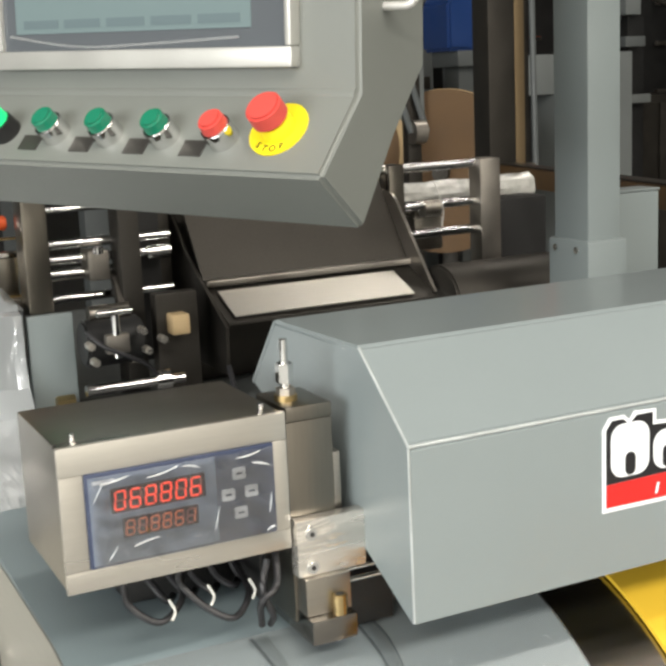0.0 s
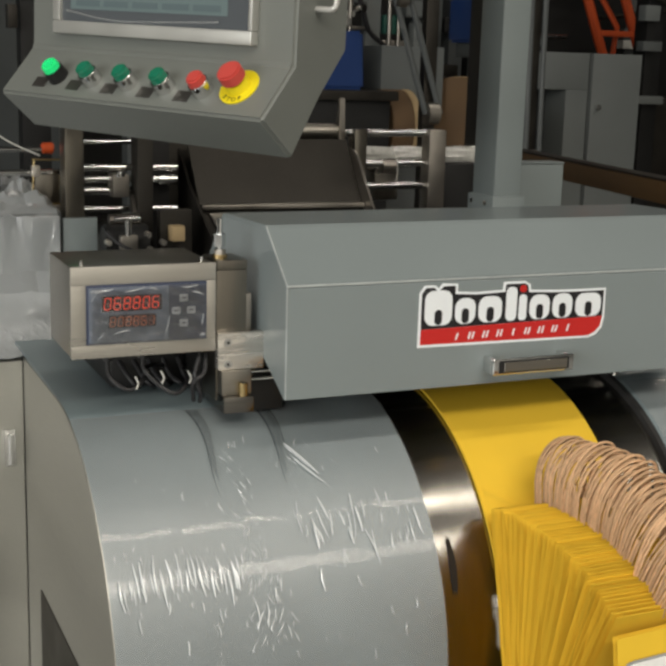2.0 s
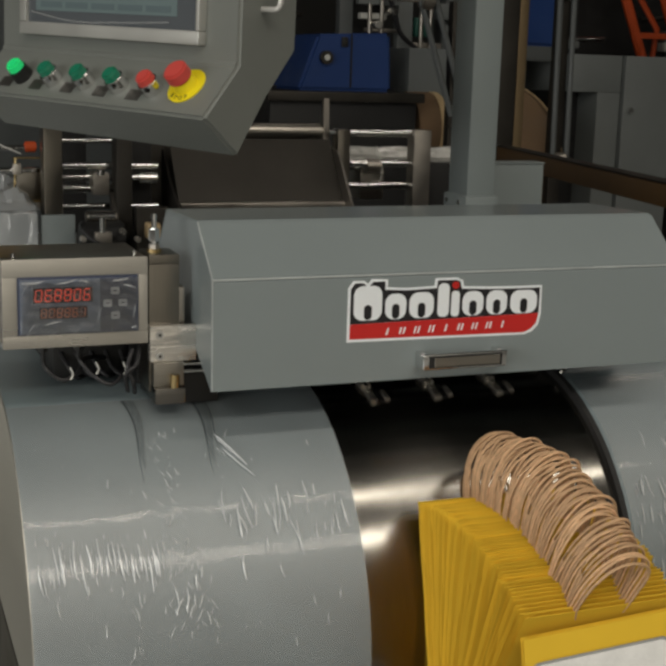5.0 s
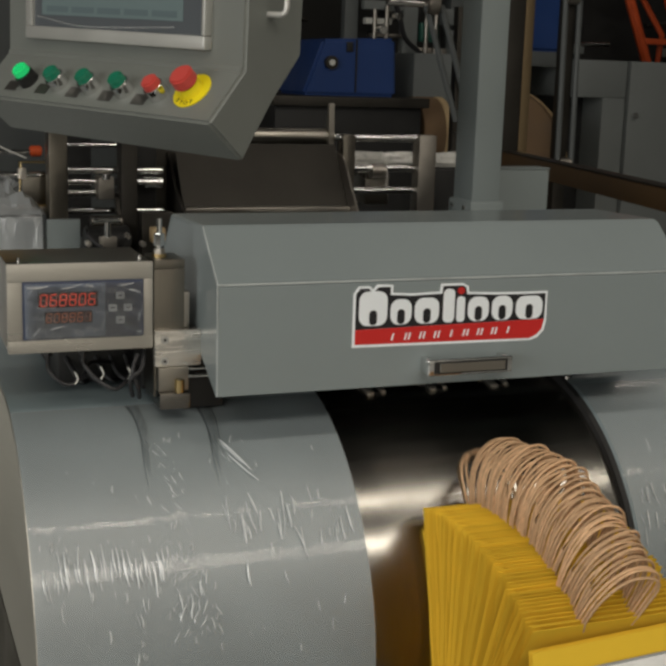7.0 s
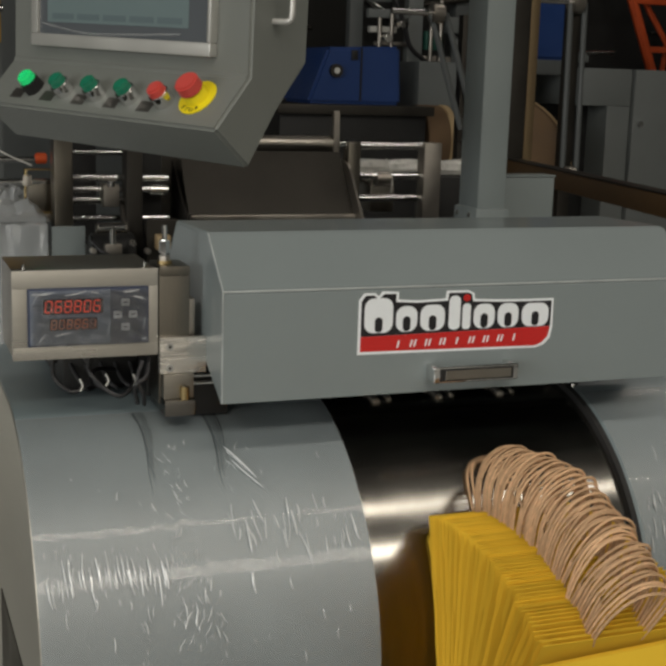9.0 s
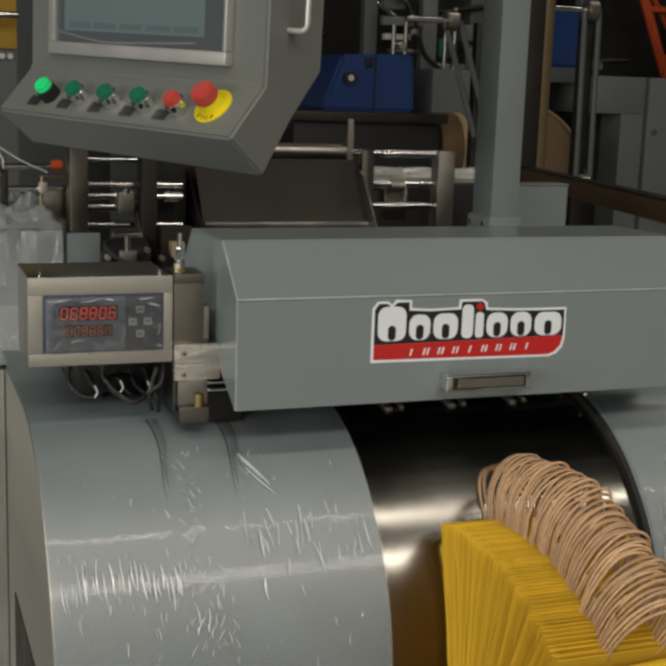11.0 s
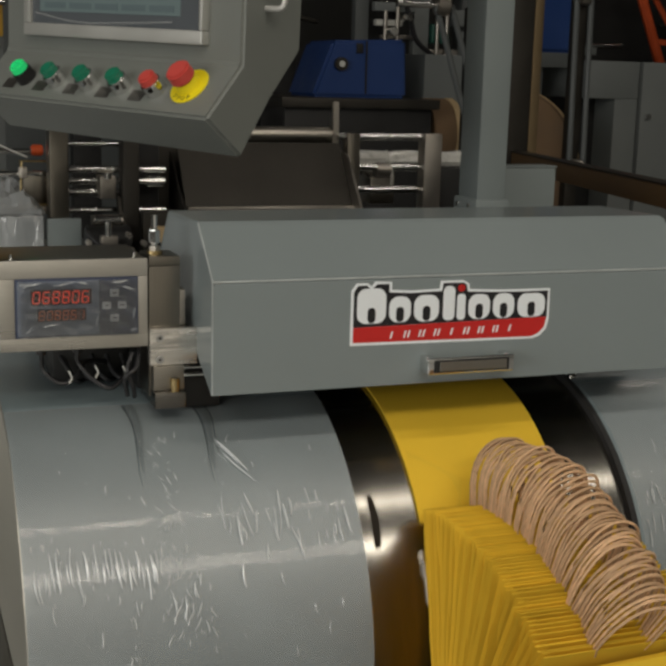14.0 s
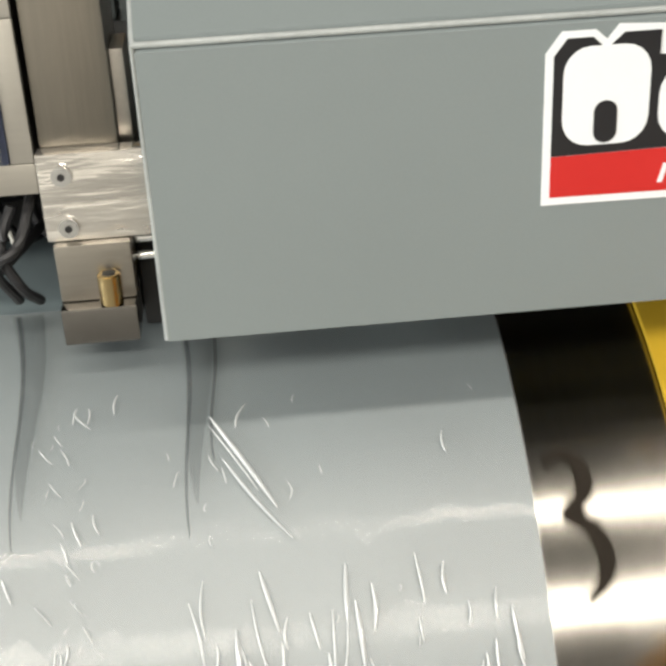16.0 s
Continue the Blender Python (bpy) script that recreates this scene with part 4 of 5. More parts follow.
disc = part("stop_label", rod(on_slope(s, 0.46, -0.0005), on_slope(s, 0.46, 0.0014), 0.0245, 40), LABEL_YELLOW, stop, "yellow round legend")


def lettering(text, size, m, mat, parent, depth=0.0003):
    cu = bpy.data.curves.new("writing", "FONT")
    cu.body, cu.size, cu.align_x, cu.align_y, cu.extrude = text, size, "CENTER", "CENTER", depth
    tmp = new("writing", cu)
    bpy.context.view_layer.update()
    me = bpy.data.meshes.new_from_object(tmp.evaluated_get(bpy.context.evaluated_depsgraph_get()))
    bpy.data.objects.remove(tmp)
    me.materials.clear()
    me.materials.append(mat)
    ob = new("writing", me)
    ob.parent = parent
    ob.matrix_basis = m
    return ob


for ch, a in zip("STOP", (-33, -11, 11, 33)):
    ang = radians(a)
    lettering(ch, 0.0080, Matrix.Translation(on_slope(s, 0.46, 0.0017)) @ slope_turn @ pose(0.0193 * math.sin(ang), -0.0193 * math.cos(ang), 0, 0, 0, a), VINYL_BLACK, disc)
part("pendant_tube", rod((-0.216, 0.05, 0.33), (-0.216, 0.05, 3.69), 0.03, 28), CONSOLE, console)

# ---- grey post and cover behind the hood ----
post = thing("square_post", "grey painted square steel post on a bolted foot", "post")
part("tube", box(0.5385, 0.5855, 0.53, 0.595, 1.125, 2.6, 0.005), GREY, post)
foot = part("foot_collar", box(0.5345, 0.5905, 0.525, 0.601, 0.95, 1.131, 0.004), GREY, post)
screw("foot_screw", foot, (0.5345, 0.545, 1.120), (-1, 0, 0), 0.004, 0.003, CHROME)
screw("foot_screw", foot, (0.5345, 0.585, 1.120), (-1, 0, 0), 0.004, 0.003, CHROME)
cover = thing("gear_cover", "grey painted sheet-metal box cover beside the post", "machine cover")
part("box_shell", box(0.602, 0.727, 0.63, 0.668, 0.955, 1.1700, 0.003), GREY, cover)
lid = part("cover_lid", box(0.601, 0.728, 0.629, 0.669, 1.1703, 1.1730, 0.001), GREY, cover)
screw("lid_screw", cover, (0.602, 0.65, 1.15), (-1, 0, 0), 0.004, 0.002, CHROME)
black_box = thing("sensor_box", "matt black sensor box on the machine bed", "sensor box")
part("case", box(0.616, 0.712, 0.852, 0.905, 0.955, 1.152, 0.003), BLACK, black_box)

# ---- steel hopper behind the hood ----
hopper = thing("folding_hopper", "bare steel hopper with bent side flanges", "machine hopper")
part("back_plate", prism([(0.755, 1.092), (0.83, 1.195), (0.833, 1.193), (0.758, 1.090)], "x", 0.155, 0.43), PLATE_DARK, hopper)
part("floor_plate", prism([(0.685, 1.06), (0.76, 1.092), (0.76, 1.089), (0.685, 1.057)], "x", 0.155, 0.43), PLATE_DARK, hopper)
part("cross_bar", box(0.155, 0.43, 0.748, 0.762, 1.092, 1.100, 0.002), PLATE, hopper)
edge = [(0.687, 1.056), (0.787, 1.171), (0.797, 1.178), (0.86, 1.188), (0.86, 1.0), (0.69, 1.0)]
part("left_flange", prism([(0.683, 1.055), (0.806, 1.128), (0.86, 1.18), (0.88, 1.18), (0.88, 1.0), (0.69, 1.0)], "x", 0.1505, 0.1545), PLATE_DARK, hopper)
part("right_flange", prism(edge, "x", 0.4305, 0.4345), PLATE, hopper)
part("rear_sheet", box(0.13, 0.41, 0.86, 0.866, 0.955, 1.192, 0.001), PLATE_DARK, hopper)
part("guide_plate", prism([(0.69, 1.0665), (0.742, 1.088), (0.742, 1.0865), (0.69, 1.065)], "x", 0.165, 0.40), SATIN, hopper, "bright bare steel guide plate")
for i in range(12):
    u = i / 11
    part("rivet", rod((0.4345, 0.70 + 0.13 * u, 1.062 + 0.112 * u), (0.4395, 0.70 + 0.13 * u, 1.062 + 0.112 * u), 0.004, 10), BLACK, hopper)

# ---- clamp block with rods ----
clamp_block = thing("clamp_block", "steel clamp block with round cross rods", "machine block")
for x in (0.442, 0.582):
    part("block_plate", box(x, x + (0.022 if x < 0.5 else 0.032), 0.82, 0.85, 0.955, 1.212, 0.002), PLATE if x > 0.5 else STEEL_V, clamp_block)
for z, r in ((1.206, 0.006), (1.117, 0.006), (1.155, 0.006)):
    part("cross_rod", rod((0.43, 0.835, z), (0.60, 0.835, z), r, 16), CHROME, clamp_block)
part("brass_bush", rod((0.50, 0.838, 1.15), (0.525, 0.838, 1.15), 0.012, 18), PLATE, clamp_block, "steel bush")
part("pale_block", box(0.50, 0.545, 0.86, 0.92, 1.09, 1.145, 0.004), STEEL, clamp_block)
part("thread_line", tube(curve_through([(0.515, 0.83, 1.185), (0.522, 0.828, 1.165), (0.527, 0.828, 1.145), (0.525, 0.83, 1.125)], 5), 0.0009, 6), PALE, clamp_block, "white thread")
feed_roller = thing("feed_roller", "polished steel feed roller with finger hook", "roller")
part("roller_body", rod((0.14, 0.87, 1.206), (0.438, 0.87, 1.206), 0.0135, 28, bevel=0.001), STEEL, feed_roller)
part("finger_hook", prism([(0.855, 1.09), (0.868, 1.09), (0.872, 1.22), (0.862, 1.262), (0.856, 1.262), (0.853, 1.21)], "x", 0.428, 0.438, 0.001), PLATE, feed_roller)
part("journal", rod((0.10, 0.87, 1.206), (0.14, 0.87, 1.206), 0.008, 16), CHROME, feed_roller)
wrapped_roller = thing("wrapped_roller", "pale film-wrapped roller behind the clamp block", "roller")
bm = bmesh.new()
rings = []
for i in range(61):
    x = 0.455 + 0.005 * i
    ring = []
    for k in range(20):
        a = 6.2832 * k / 20
        r = 0.018 + 0.004 * noise.noise(Vector((x * 16, 3.4 * math.cos(a), 3.4 * math.sin(a))))
        ring.append(bm.verts.new((x, 0.955 + r * math.cos(a), 1.157 + r * math.sin(a))))
    rings.append(ring)
for p, q in zip(rings, rings[1:]):
    for k in range(20):
        bm.faces.new((p[k], p[(k + 1) % 20], q[(k + 1) % 20], q[k]))
bm.faces.new(rings[0])
bm.faces.new(list(reversed(rings[-1])))
part("roller_body", bm, WRAP, wrapped_roller, "bunched pale film", 30)
part("journal", rod((0.44, 0.955, 1.157), (0.458, 0.955, 1.157), 0.007, 14), CHROME, wrapped_roller)
part("bearing_stand", box(0.74, 0.76, 0.94, 0.97, 0.955, 1.140, 0.002), PLATE_DARK, wrapped_roller)
red_guard = thing("side_guard", "red-brown painted side guard on a pale base", "machine guard")
part("guard_panel", box(0.862, 0.912, 0.45, 0.60, 0.937, 1.033, 0.006), ORANGE_DULL, red_guard)
part("pale_base", box(0.866, 0.908, 0.455, 0.60, 0.0, 0.9365, 0.006), PALE, red_guard, "pale painted base")
lower_roller = thing("rubber_roller", "dark rubber-covered roller with steel end", "roller")
part("roller_body", rod((0.44, 0.70, 1.045), (0.62, 0.70, 1.045), 0.05, 36, bevel=0.003), PLATE_DARK, lower_roller)
part("journal", rod((0.425, 0.70, 1.045), (0.44, 0.70, 1.045), 0.02, 20), CHROME, lower_roller)
part("bearing_block", box(0.54, 0.60, 0.66, 0.76, 0.955, 1.07, 0.004), PLATE_DARK, lower_roller)

# ---- rod carriage under the console ----
carriage = thing("rod_carriage", "two steel plates carrying stacked polished rods", "machine carriage")
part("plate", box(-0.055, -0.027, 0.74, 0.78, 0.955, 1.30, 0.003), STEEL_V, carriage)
part("plate", box(0.057, 0.082, 0.76, 0.80, 0.955, 1.20, 0.003), PLATE_DARK, carriage)
for z, r, y in ((1.154, 0.0055, 0.80), (1.136, 0.0055, 0.80), (1.119, 0.0065, 0.80), (1.091, 0.005, 0.80), (1.19, 0.004, 0.84)):
    part("polished_rod", rod((-0.035, y, z), (0.130 if z != 1.119 else 0.075, y, z), r, 16), CHROME, carriage)
part("rod_clamp", box(0.025, 0.050, 0.78, 0.815, 1.11, 1.145, 0.003), PLATE, carriage)
part("clamp_knob", rod((0.036, 0.775, 1.142), (0.036, 0.775, 1.15), 0.006, 12), CHROME, carriage)
part("bright_sleeve", rod((0.10, 0.80, 1.135), (0.128, 0.80, 1.135), 0.009, 18), CHROME, carriage)
part("dark_block", box(0.085, 0.125, 0.82, 0.88, 1.0, 1.20, 0.004), BLACK, carriage)
part("link_arm", prism([(0.775, 1.115), (0.79, 1.12), (0.74, 1.02), (0.725, 1.02)], "x", 0.05, 0.06, 0.001), PLATE_DARK, carriage)
low = thing("gear_carriage", "blackened gear carriage with steel collar and rod", "machine carriage")
part("motor_body", rod((-0.01, 0.70, 1.055), (0.055, 0.70, 1.055), 0.026, 24, bevel=0.003), BLACK, low)
part("steel_shaft", rod((-0.02, 0.66, 1.012), (0.09, 0.66, 1.012), 0.006, 16), CHROME, low)
part("collar", rod((0.055, 0.66, 1.012), (0.072, 0.66, 1.012), 0.013, 20), CHROME, low)
part("base", box(-0.02, 0.13, 0.60, 0.74, 0.955, 0.985, 0.003), BLACK, low)
part("pale_follower", box(0.087, 0.108, 0.68, 0.71, 1.055, 1.078, 0.003), KRAFT_EDGE, low, "cream plastic follower")
part("cylinder_end", rod((0.0, 0.705, 1.085), (0.045, 0.705, 1.085), 0.010, 18), STEEL, low)
part("bracket", box(0.075, 0.125, 0.70, 0.72, 0.98, 1.10, 0.003), PLATE_DARK, low)
part("hose", tube(curve_through([(0.12, 0.60, 1.03), (0.115, 0.57, 1.01), (0.125, 0.56, 0.985), (0.14, 0.57, 0.975)], 6), 0.003, 8), CABLE, low, "black air hose")
part("tee_bar", rod((-0.004, 0.655, 1.094), (0.034, 0.655, 1.094), 0.0042, 14, bevel=0.001), CHROME, low, "bright tee bar")
part("tee_stem", rod((0.016, 0.655, 1.045), (0.016, 0.655, 1.091), 0.0045, 14), CHROME, low)
part("tee_block", box(0.004, 0.029, 0.650, 0.664, 1.050, 1.070, 0.002), PLATE, low)
for x, z in ((-0.012, 1.060), (-0.008, 1.042), (0.046, 1.070), (0.050, 1.048), (0.068, 1.058)):
    part("hex_bolt", rod((x, 0.668, z), (x, 0.652, z), 0.0045, 6, bevel=0.0008), CLAMP, low)
part("air_line", tube(curve_through([(-0.015, 0.66, 1.075), (0.0, 0.645, 1.06), (0.028, 0.642, 1.045), (0.05, 0.65, 1.03), (0.07, 0.66, 1.0)], 6), 0.0024, 8), CABLE, low, "thin black air line")
gear_guard = thing("gear_guard", "grey painted guard plate with brass fitting", "machine guard")
part("plate", box(-0.062, -0.012, 0.725, 0.735, 0.955, 1.0875, 0.002), GREY, gear_guard)
part("fitting", rod((-0.04, 0.715, 0.99), (-0.02, 0.715, 0.99), 0.008, 6), BRASS, gear_guard, "brass hose fitting")

wrapped = thing("side_table", "grey machine side table wrapped in crumpled clear film", "machine table")
part("table_box", box(-0.55, -0.0665, 0.735, 1.05, 0.955, 1.087, 0.004), GREY, wrapped)
bm = bmesh.new()
rows = []
prof = [(0.352, 0.974), (0.42, 0.964), (0.50, 0.966), (0.58, 0.966), (0.65, 0.972), (0.70, 0.985), (0.722, 1.01), (0.726, 1.04), (0.727, 1.07), (0.728, 1.09), (0.76, 1.093), (0.82, 1.093), (0.92, 1.093), (1.0, 1.093)]
for i in range(41):
    x = -0.55 + (0.36 + 0.122 * 1) * i / 40
    row = []
    for k, (y, z) in enumerate(prof):
        q = noise.noise_vector(Vector((x * 46, k * 1.3 + x * 9, 2.2)))
        row.append(bm.verts.new((x, y + 0.008 * q.x - 0.006, z + 0.011 * abs(q.y))))
    rows.append(row)
for a, b in zip(rows, rows[1:]):
    for k in range(len(prof) - 1):
        bm.faces.new((a[k], a[k + 1], b[k + 1], b[k]))
part("packing_film", bm, TABLE_FILM, wrapped, "clear crumpled packing film", 25)
heap = bmesh.new()
rows = []
for i in range(45):
    x = -0.36 + 0.30 * i / 44
    row = []
    for k in range(29):
        y = 0.735 + 0.24 * k / 28
        q = noise.noise_vector(Vector((x * 30, y * 34, 5.1)))
        f = abs(noise.noise(Vector((x * 70, y * 60 + x * 30, 1.3))))
        edge = min(1.0, k / 5, (28 - k) / 4, (44 - i) / 4)
        row.append(heap.verts.new((x + 0.006 * q.x, y + 0.006 * q.y, 1.094 + edge * (0.020 + 0.018 * q.z + 0.026 * f))))
    rows.append(row)
for a, b in zip(rows, rows[1:]):
    for k in range(28):
        heap.faces.new((a[k], a[k + 1], b[k + 1], b[k]))
part("bunched_film", heap, TABLE_FILM, wrapped, "bunched clear film on the table top", 20)
jig = thing("pinch_jig", "small steel jig with orange knob and bright rods", "machine jig")
part("jig_post", box(-0.150, -0.138, 0.80, 0.82, 1.087, 1.175, 0.002), PLATE_DARK, jig)
part("jig_rod", rod((-0.24, 0.84, 1.178), (-0.066, 0.84, 1.178), 0.0045, 16), CHROME, jig)
part("jig_rod", rod((-0.20, 0.81, 1.146), (-0.05, 0.81, 1.146), 0.005, 16), CHROME, jig)
part("wire_frame", tube([(-0.090, 0.80, 1.10), (-0.090, 0.80, 1.166), (-0.046, 0.80, 1.166), (-0.046, 0.80, 1.10), (-0.088, 0.80, 1.10)], 0.0028, 8), BRASS, jig, "thin brass-coloured wire frame")
part("back_plate", box(-0.086, -0.050, 0.806, 0.809, 1.0995, 1.150, 0.001), STEEL, jig)
part("frame_foot", box(-0.094, -0.042, 0.79, 0.81, 1.087, 1.099, 0.002), PLATE, jig)
part("wire_clip", box(-0.094, -0.082, 0.785, 0.80, 1.142, 1.158, 0.002), CLAMP, jig)
part("knob", rod((-0.070, 0.84, 1.180), (-0.052, 0.84, 1.180), 0.0085, 18, bevel=0.002), ORANGE, jig, "orange plastic knob")
part("thread", tube(curve_through([(-0.16, 0.80, 1.215), (-0.12, 0.80, 1.19), (-0.08, 0.80, 1.172)], 5), 0.0012, 6), PALE, jig, "pale thread")
part("ring", tube([(-0.165 + 0.02 * math.cos(a / 9 * 6.2832 / 2), 0.80, 1.185 + 0.022 * math.sin(a / 9 * 6.2832 / 2)) for a in range(19)], 0.0045, 8), CHROME, jig)

# ---- rail and column at the far end of the machine ----
rail = thing("guide_rail", "long brown painted rail along the machine", "rail")
rail.matrix_basis = pose(1.288, 1.828, 0, 0, 0, -10.6)
part("rail_bar", box(-0.004, 0.036, -1.50, 0.0, 1.074, 1.118, 0.003), WOOD, rail)
part("rail_cap", box(-0.005, 0.037, -1.50, 0.0, 1.1183, 1.1215, 0.001), PLATE_DARK, rail, "dark steel cap strip")
for y in (-1.40, -0.12):
    part("rail_leg", box(0.002, 0.030, y, y + 0.04, 0.0, 1.074, 0.002), GREY_DARK, rail)
tower = thing("frame_column", "tall dark steel frame column with its lit side painted on", "frame column")
part("upright", box(1.262, 1.334, 1.832, 1.90, 0.0, 2.6, 0.003), PLATE_DARK, tower)
part("lit_strip", box(1.335, 1.362, 1.834, 1.88, 1.0, 2.6, 0.003), LIT_SIDE, tower, "golden strip painted as the lit side")

# ---- far machines ----
motor_stand = thing("machine_table", "dark steel machine table under a blue gear unit", "machine table")
part("table_top", box(1.05, 1.66, 3.1, 3.7, 1.19, 1.225, 0.004), PLATE_DARK, motor_stand)
for x in (1.10, 1.56):
    part("leg", box(x, x + 0.06, 3.15, 3.21, 0, 1.19, 0.003), PLATE_DARK, motor_stand)
part("skirt", box(1.07, 1.64, 3.13, 3.148, 0.05, 1.188, 0.003), BLACK, motor_stand)
gear_unit = thing("gear_unit", "blue painted gear unit with a sloped end", "gear unit", "blue gear units")
part("casting", prism([(1.196, 1.226), (1.206, 1.255), (1.272, 1.428), (1.556, 1.440), (1.566, 1.226)], "y", 3.2, 3.5, 0.012), BLUE, gear_unit)
part("seam", box(1.398, 1.404, 3.196, 3.2, 1.24, 1.43), BLACK, gear_unit)
cap = part("round_cap", rod((1.30, 3.2, 1.345), (1.30, 3.18, 1.345), 0.024, 20), PLATE_DARK, gear_unit)
part("cap_centre", rod((1.30, 3.18, 1.345), (1.30, 3.175, 1.345), 0.011, 16), PALE, cap)
part("bolt_plate", box(1.36, 1.385, 3.19, 3.2, 1.385, 1.42, 0.002), BLACK, gear_unit)
gear_two = thing("gear_unit", "blue painted gear unit high on the far frame", "gear unit", "blue gear units")
part("casting", prism([(2.18, 1.42), (2.18, 1.60), (2.24, 1.66), (2.46, 1.66), (2.46, 1.42)], "y", 3.5, 3.7, 0.012), BLUE, gear_two)
part("bracket", box(2.22, 2.42, 3.5, 3.7, 1.36, 1.42, 0.004), GREY_DARK, gear_two)
part("stand", box(2.25, 2.33, 3.55, 3.65, 0, 1.36, 0.004), GREY_DARK, gear_two)

for name_at, top, low_at in (((1.60, 3.0, 1.555), 0.036, (1.74, 3.0, 1.15)), ((2.165, 3.0, 1.62), 0.04, (2.175, 3.0, 0.98))):
    arm = thing("belt_arm", "dark belt arm with a bright pulley wheel", "belt arm", "belt arms")
    part("pulley", rod(Vector(name_at) + Vector((-0.02, 0, 0)), Vector(name_at) + Vector((0.025, 0, 0)), top, 28, bevel=0.004), PLATE, arm)
    part("pulley_shaft", rod(Vector(name_at) + Vector((-0.17, 0, 0)), Vector(name_at) + Vector((-0.02, 0, 0)), 0.011, 16), CHROME, arm)
    for off in (-1, 1):
        part("belt_run", tube([Vector(name_at) + Vector((0.03 * off + 0.01, 0, 0)), Vector(low_at) + Vector((0.03 * off + 0.01, 0, 0))], 0.011, 8), GREY_DARK, arm)
    part("lower_wheel", rod(Vector(low_at) + Vector((-0.02, 0, 0)), Vector(low_at) + Vector((0.025, 0, 0)), 0.04, 24), PLATE, arm)
    part("stand", box(low_at[0] - 0.02, low_at[0] + 0.03, 3.02, 3.06, 0, name_at[2], 0.003), PLATE_DARK, arm)


def paper_roll(x0, x1, y, z, r, label):
    roll = thing("paper_roll", label, "paper roll", "paper rolls")
    part("wound_paper", rod((x0, y, z), (x1, y, z), r, 56, bevel=0.003), KRAFT, roll)
    part("rim", rod((x1, y, z), (x1 + 0.03, y, z), r * 1.01, 56, bevel=0.002), KRAFT_EDGE, roll, "pale roll edge")
    part("core", rod((x0 - 0.04, y, z), (x1 + 0.06, y, z), 0.022, 16), PLATE_DARK, roll)
    part("stand", box(x0 - 0.035, x0 - 0.01, y - 0.02, y + 0.02, 0, z, 0.002), PLATE_DARK, roll)


paper_roll(1.672, 1.765, 3.3, 1.088, 0.14, "brown kraft paper roll on a steel core")
reel = thing("paper_roll", "large brown kraft paper reel with pale edge", "paper roll", "paper rolls")
reel.matrix_basis = pose(2.035, 3.32, 0.985, 0, 0, -42)
part("wound_paper", rod((0, -0.03, 0), (0, 0.03, 0), 0.296, 72, bevel=0.003), KRAFT, reel)
part("rim", rod((0, 0.03, 0), (0, 0.062, 0), 0.298, 72, bevel=0.002), KRAFT_EDGE, reel, "pale roll edge")
part("core", rod((0, -0.08, 0), (0, 0.12, 0), 0.03, 20), PLATE_DARK, reel)
part("stand", box(-0.03, 0.03, 0.085, 0.115, -0.985, 0.03, 0.003), PLATE_DARK, reel)

cabinet = thing("control_cabinet", "grey steel cabinet block with a dark open recess", "cabinet")
part("left_body", box(2.45, 2.70, 3.4, 4.0, 1.24, 1.392, 0.004), CAB_GREY, cabinet)
part("left_lower", box(2.59, 2.70, 3.4, 4.0, 0, 1.24, 0.004), CAB_GREY, cabinet)
part("recess", box(2.45, 2.59, 3.55, 4.0, 0, 1.238, 0.004), BLACK, cabinet, "dark open recess")
part("right_body", box(2.712, 2.96, 3.39, 4.0, 0, 1.392, 0.004), CAB_GREY, cabinet)
lock = part("door_lock", rod((2.74, 3.39, 1.17), (2.74, 3.37, 1.17), 0.012, 14), CHROME, cabinet)
cab2 = thing("motor_housing", "grey steel housing behind the belt arm", "housing")
part("body", box(1.68, 1.95, 3.30, 3.7, 1.12, 1.392, 0.004), CAB_GREY, cab2)
part("foot", box(1.70, 1.93, 3.32, 3.68, 0, 1.12, 0.004), GREY_DARK, cab2)

ladder = thing("step_ladder", "orange painted steel step ladder", "ladder")
for x in (3.61, 3.85):
    part("stile", tube([(x - 0.40, 4.5, 2.2), (x, 4.5, 1.25), (x + 0.40, 4.5, 0.0)], 0.026, 8), ORANGE, ladder)
for k in range(8):
    z = 0.3 + 0.24 * k
    dx = (1.25 - z) * (0.42 if z > 1.25 else 0.32)
    part("rung", box(3.61 + dx, 3.85 + dx, 4.48, 4.52, z, z + 0.03, 0.004), ORANGE, ladder)
part("diagonal", tube([(3.32, 4.55, 2.0), (3.66, 4.55, 1.55), (3.62, 4.55, 1.2)], 0.016, 8), ORANGE, ladder)

low_cabinet = thing("dark_cabinet", "dark steel cabinet below the step ladder", "cabinet")
part("cabinet_body", box(3.02, 4.6, 4.12, 4.42, 0, 1.20, 0.006), PLATE_DARK, low_cabinet)
part("cabinet_door", box(3.06, 3.7, 4.105, 4.118, 0.08, 1.16, 0.004), PLATE_DARK, low_cabinet)
part("cabinet_door", box(3.72, 4.4, 4.105, 4.118, 0.08, 1.16, 0.004), PLATE_DARK, low_cabinet)

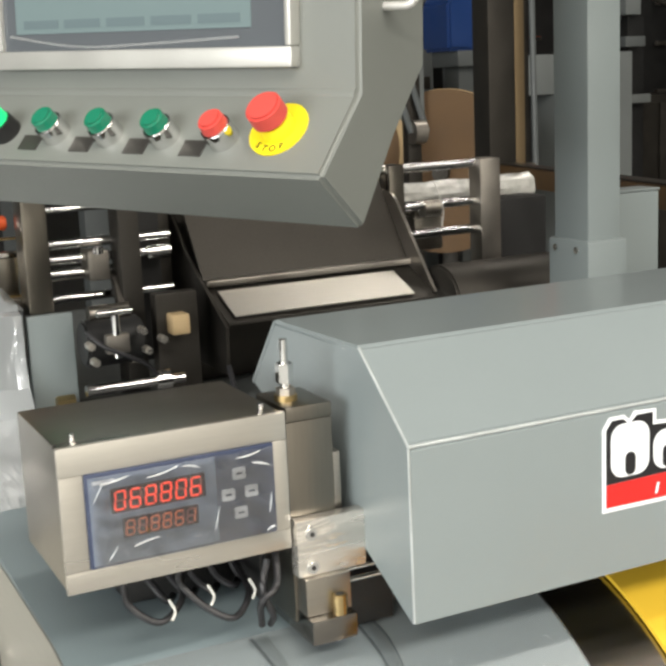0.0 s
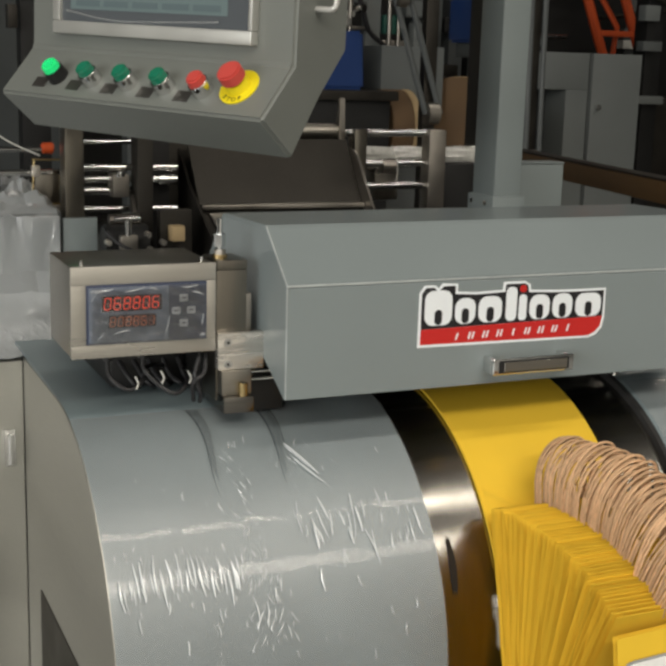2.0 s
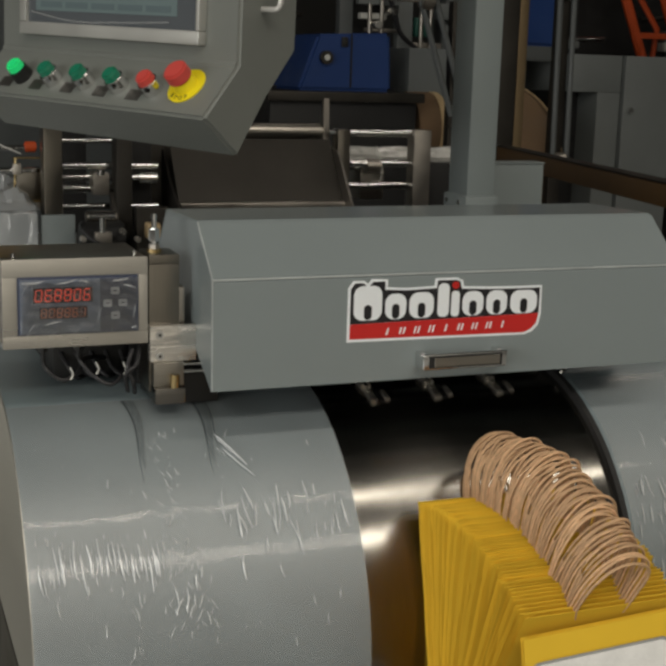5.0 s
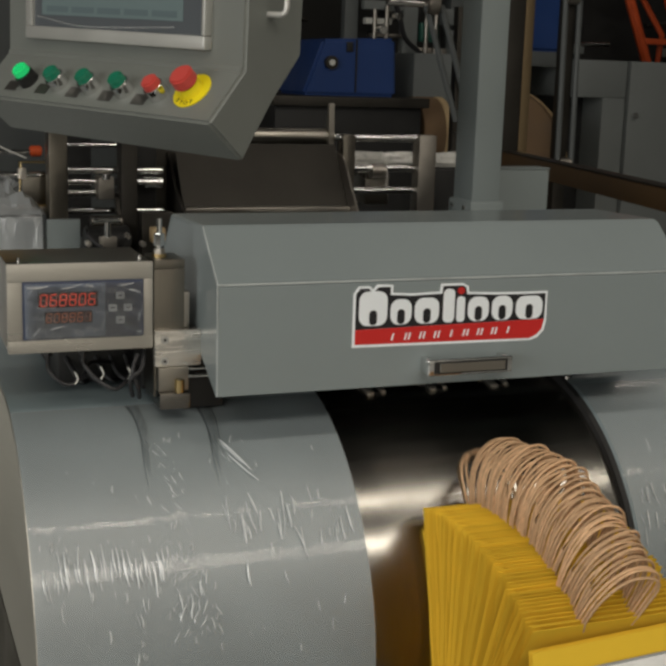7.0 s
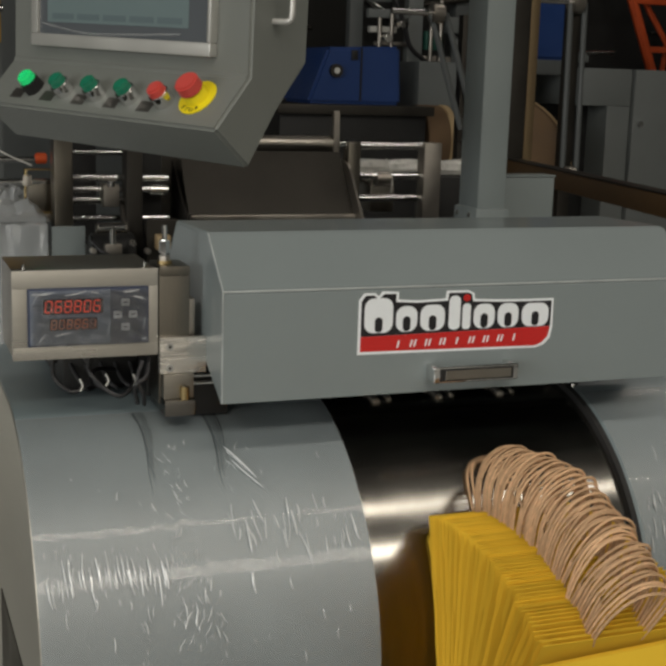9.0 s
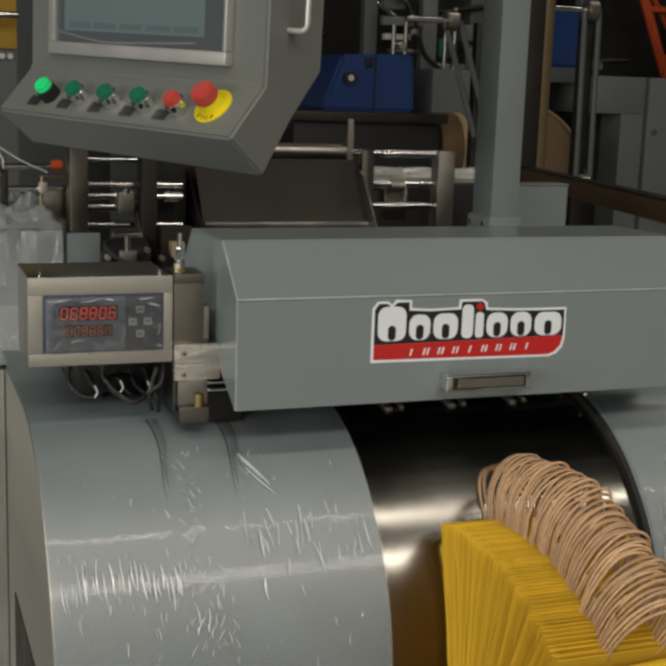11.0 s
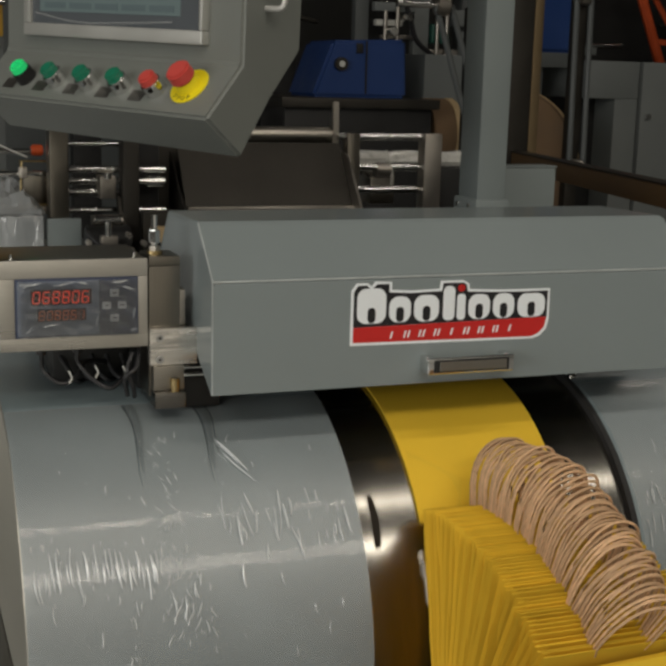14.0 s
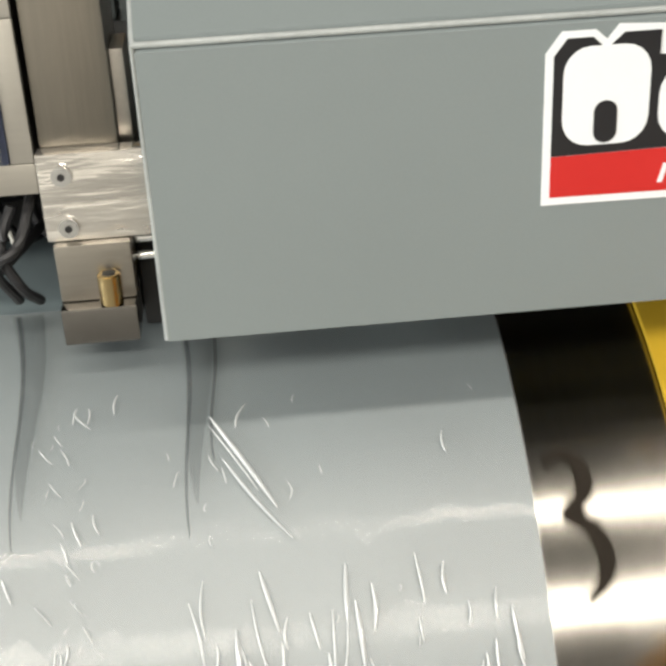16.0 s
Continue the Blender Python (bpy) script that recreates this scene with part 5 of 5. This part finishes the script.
# Dark frames and small machine parts in the depth of the hall.
rnd = random.Random(11)
for i in range(10):
    x = 0.5 + 0.42 * i
    rack = thing("machine_upright", "dark steel machine upright with small fittings", "machine frame", "far machine uprights")
    y = 3.9 + rnd.random() * 0.9
    part("upright", box(x, x + 0.07 + rnd.random() * 0.09, y, y + 0.1, 0, 2.7, 0.004), rnd.choice((PLATE_DARK, GREY_DARK, BLACK, BLACK)), rack)
    for k in range(6):
        z = 1.15 + rnd.random() * 0.9
        w = 0.03 + rnd.random() * 0.12
        part("fitting", box(x - 0.06, x - 0.06 + w, y - 0.06, y - 0.002, z, z + 0.03 + rnd.random() * 0.08, 0.004), rnd.choice((PLATE, GREY_DARK, BLACK, PALE, CAB_GREY, PLATE_DARK)), rack)
    part("cross_rod", rod((x - 0.2, y - 0.03, 1.45 + rnd.random() * 0.4), (x + 0.25, y - 0.03, 1.45 + rnd.random() * 0.4), 0.012, 12), CHROME if i % 3 == 0 else PLATE_DARK, rack)
far_frame = thing("filling_machine", "grey far machine frame with panels, pipes and a bright shaft", "machine")
for x0, x1, z0, z1, y, mat in ((1.889, 1.958, 0.0, 2.3, 3.90, CAB_GREY), (1.640, 1.700, 0.0, 2.3, 3.95, GREY_DARK), (2.095, 2.150, 0.0, 1.50, 3.85, CAB_GREY)):
    part("panel", box(x0, x1, y, y + 0.05, z0, z1, 0.004), mat, far_frame)
for x0, x1, z0, z1, mat in ((1.70, 1.888, 1.575, 1.612, CAB_GREY), (1.71, 1.83, 1.515, 1.540, PALE), (1.735, 1.888, 1.462, 1.478, PLATE), (1.70, 1.80, 1.640, 1.70, GREY_DARK), (1.958, 2.094, 1.395, 1.425, PLATE), (1.968, 2.05, 1.45, 1.53, TEAL)):
    part("cross_piece", box(x0, x1, 3.885, 3.92, z0, z1, 0.004), mat, far_frame)
for x, z0, z1 in ((1.745, 1.30, 1.575), (1.80, 1.34, 1.60), (1.985, 1.2, 1.60), (2.03, 1.2, 1.66)):
    part("pipe", rod((x, 3.87, z0 - 0.9), (x, 3.87, z1), 0.009, 12), PLATE, far_frame)
for x, z in ((1.76, 1.49), (1.83, 1.55), (2.0, 1.36), (2.06, 1.30), (2.12, 1.46), (2.13, 1.40)):
    part("fitting", rod((x, 3.80, z), (x, 3.87, z), 0.017, 14, bevel=0.003), CHROME, far_frame)
part("hose", tube(curve_through([(1.72, 3.86, 1.70), (1.79, 3.84, 1.66), (1.84, 3.84, 1.56), (1.88, 3.85, 1.46), (1.96, 3.86, 1.40)], 6), 0.011, 8), CABLE, far_frame, "black hose")
press = thing("dark_press", "black enclosed press with bright rods", "machine")
part("casing", box(3.05, 5.2, 4.75, 5.9, 0, 2.6, 0.01), BLACK, press)
for z in (1.2, 1.45, 1.66):
    part("bright_rod", rod((4.2, 4.70, z), (4.75, 4.70, z), 0.012, 14), PLATE, press)
back_machine = thing("far_machine", "dark far machine with ochre panel and bright buttons", "machine")
part("casing", box(-1.2, 0.9, 5.0, 6.2, 0, 2.4, 0.01), GREY_DARK, back_machine)
part("ochre_panel", box(-0.20, 0.05, 2.5, 2.54, 1.385, 1.9, 0.004), MUSTARD, back_machine, "ochre painted panel")
part("lower_panel", box(-0.20, 0.05, 2.5, 2.54, 0.0, 1.38, 0.004), GREY_DARK, back_machine)
for x in (-0.02, 0.008, 0.03):
    part("lamp", rod((x, 2.5, 1.365), (x, 2.49, 1.365), 0.008, 12), PALE, back_machine)
part("bright_rail", rod((-0.35, 2.45, 1.475), (0.05, 2.45, 1.475), 0.01, 12), CHROME, back_machine)


# ---- what moves ----
def lead_angle(t):
    """Degrees of the first station's leading edge: a third of a turn each 0.4 s."""
    slip = -10.4 * min(1.0, max(0.0, (t - 4.2) / 2.1)) - 10.4 * min(1.0, max(0.0, (t - 14.7) / 0.8))
    return 300.0 * t + 35.9 + slip


def motions():
    times = [0.1 * i for i in range(161)]
    walk(drum, [(t, pose(0, CY, CZ, lead_angle(t))) for t in times])
    for k, bag in enumerate(drum_bags):
        walk(bag, [(t, pose(0, CY, CZ, lead_angle(t) + 120 * k)) for t in times])
    for bag, hang in stack:
        walk(bag, [(t, bag_pose(hang, t)) for t in (0.0, 4.0, 8.0, 12.0, 16.0)])


motions()
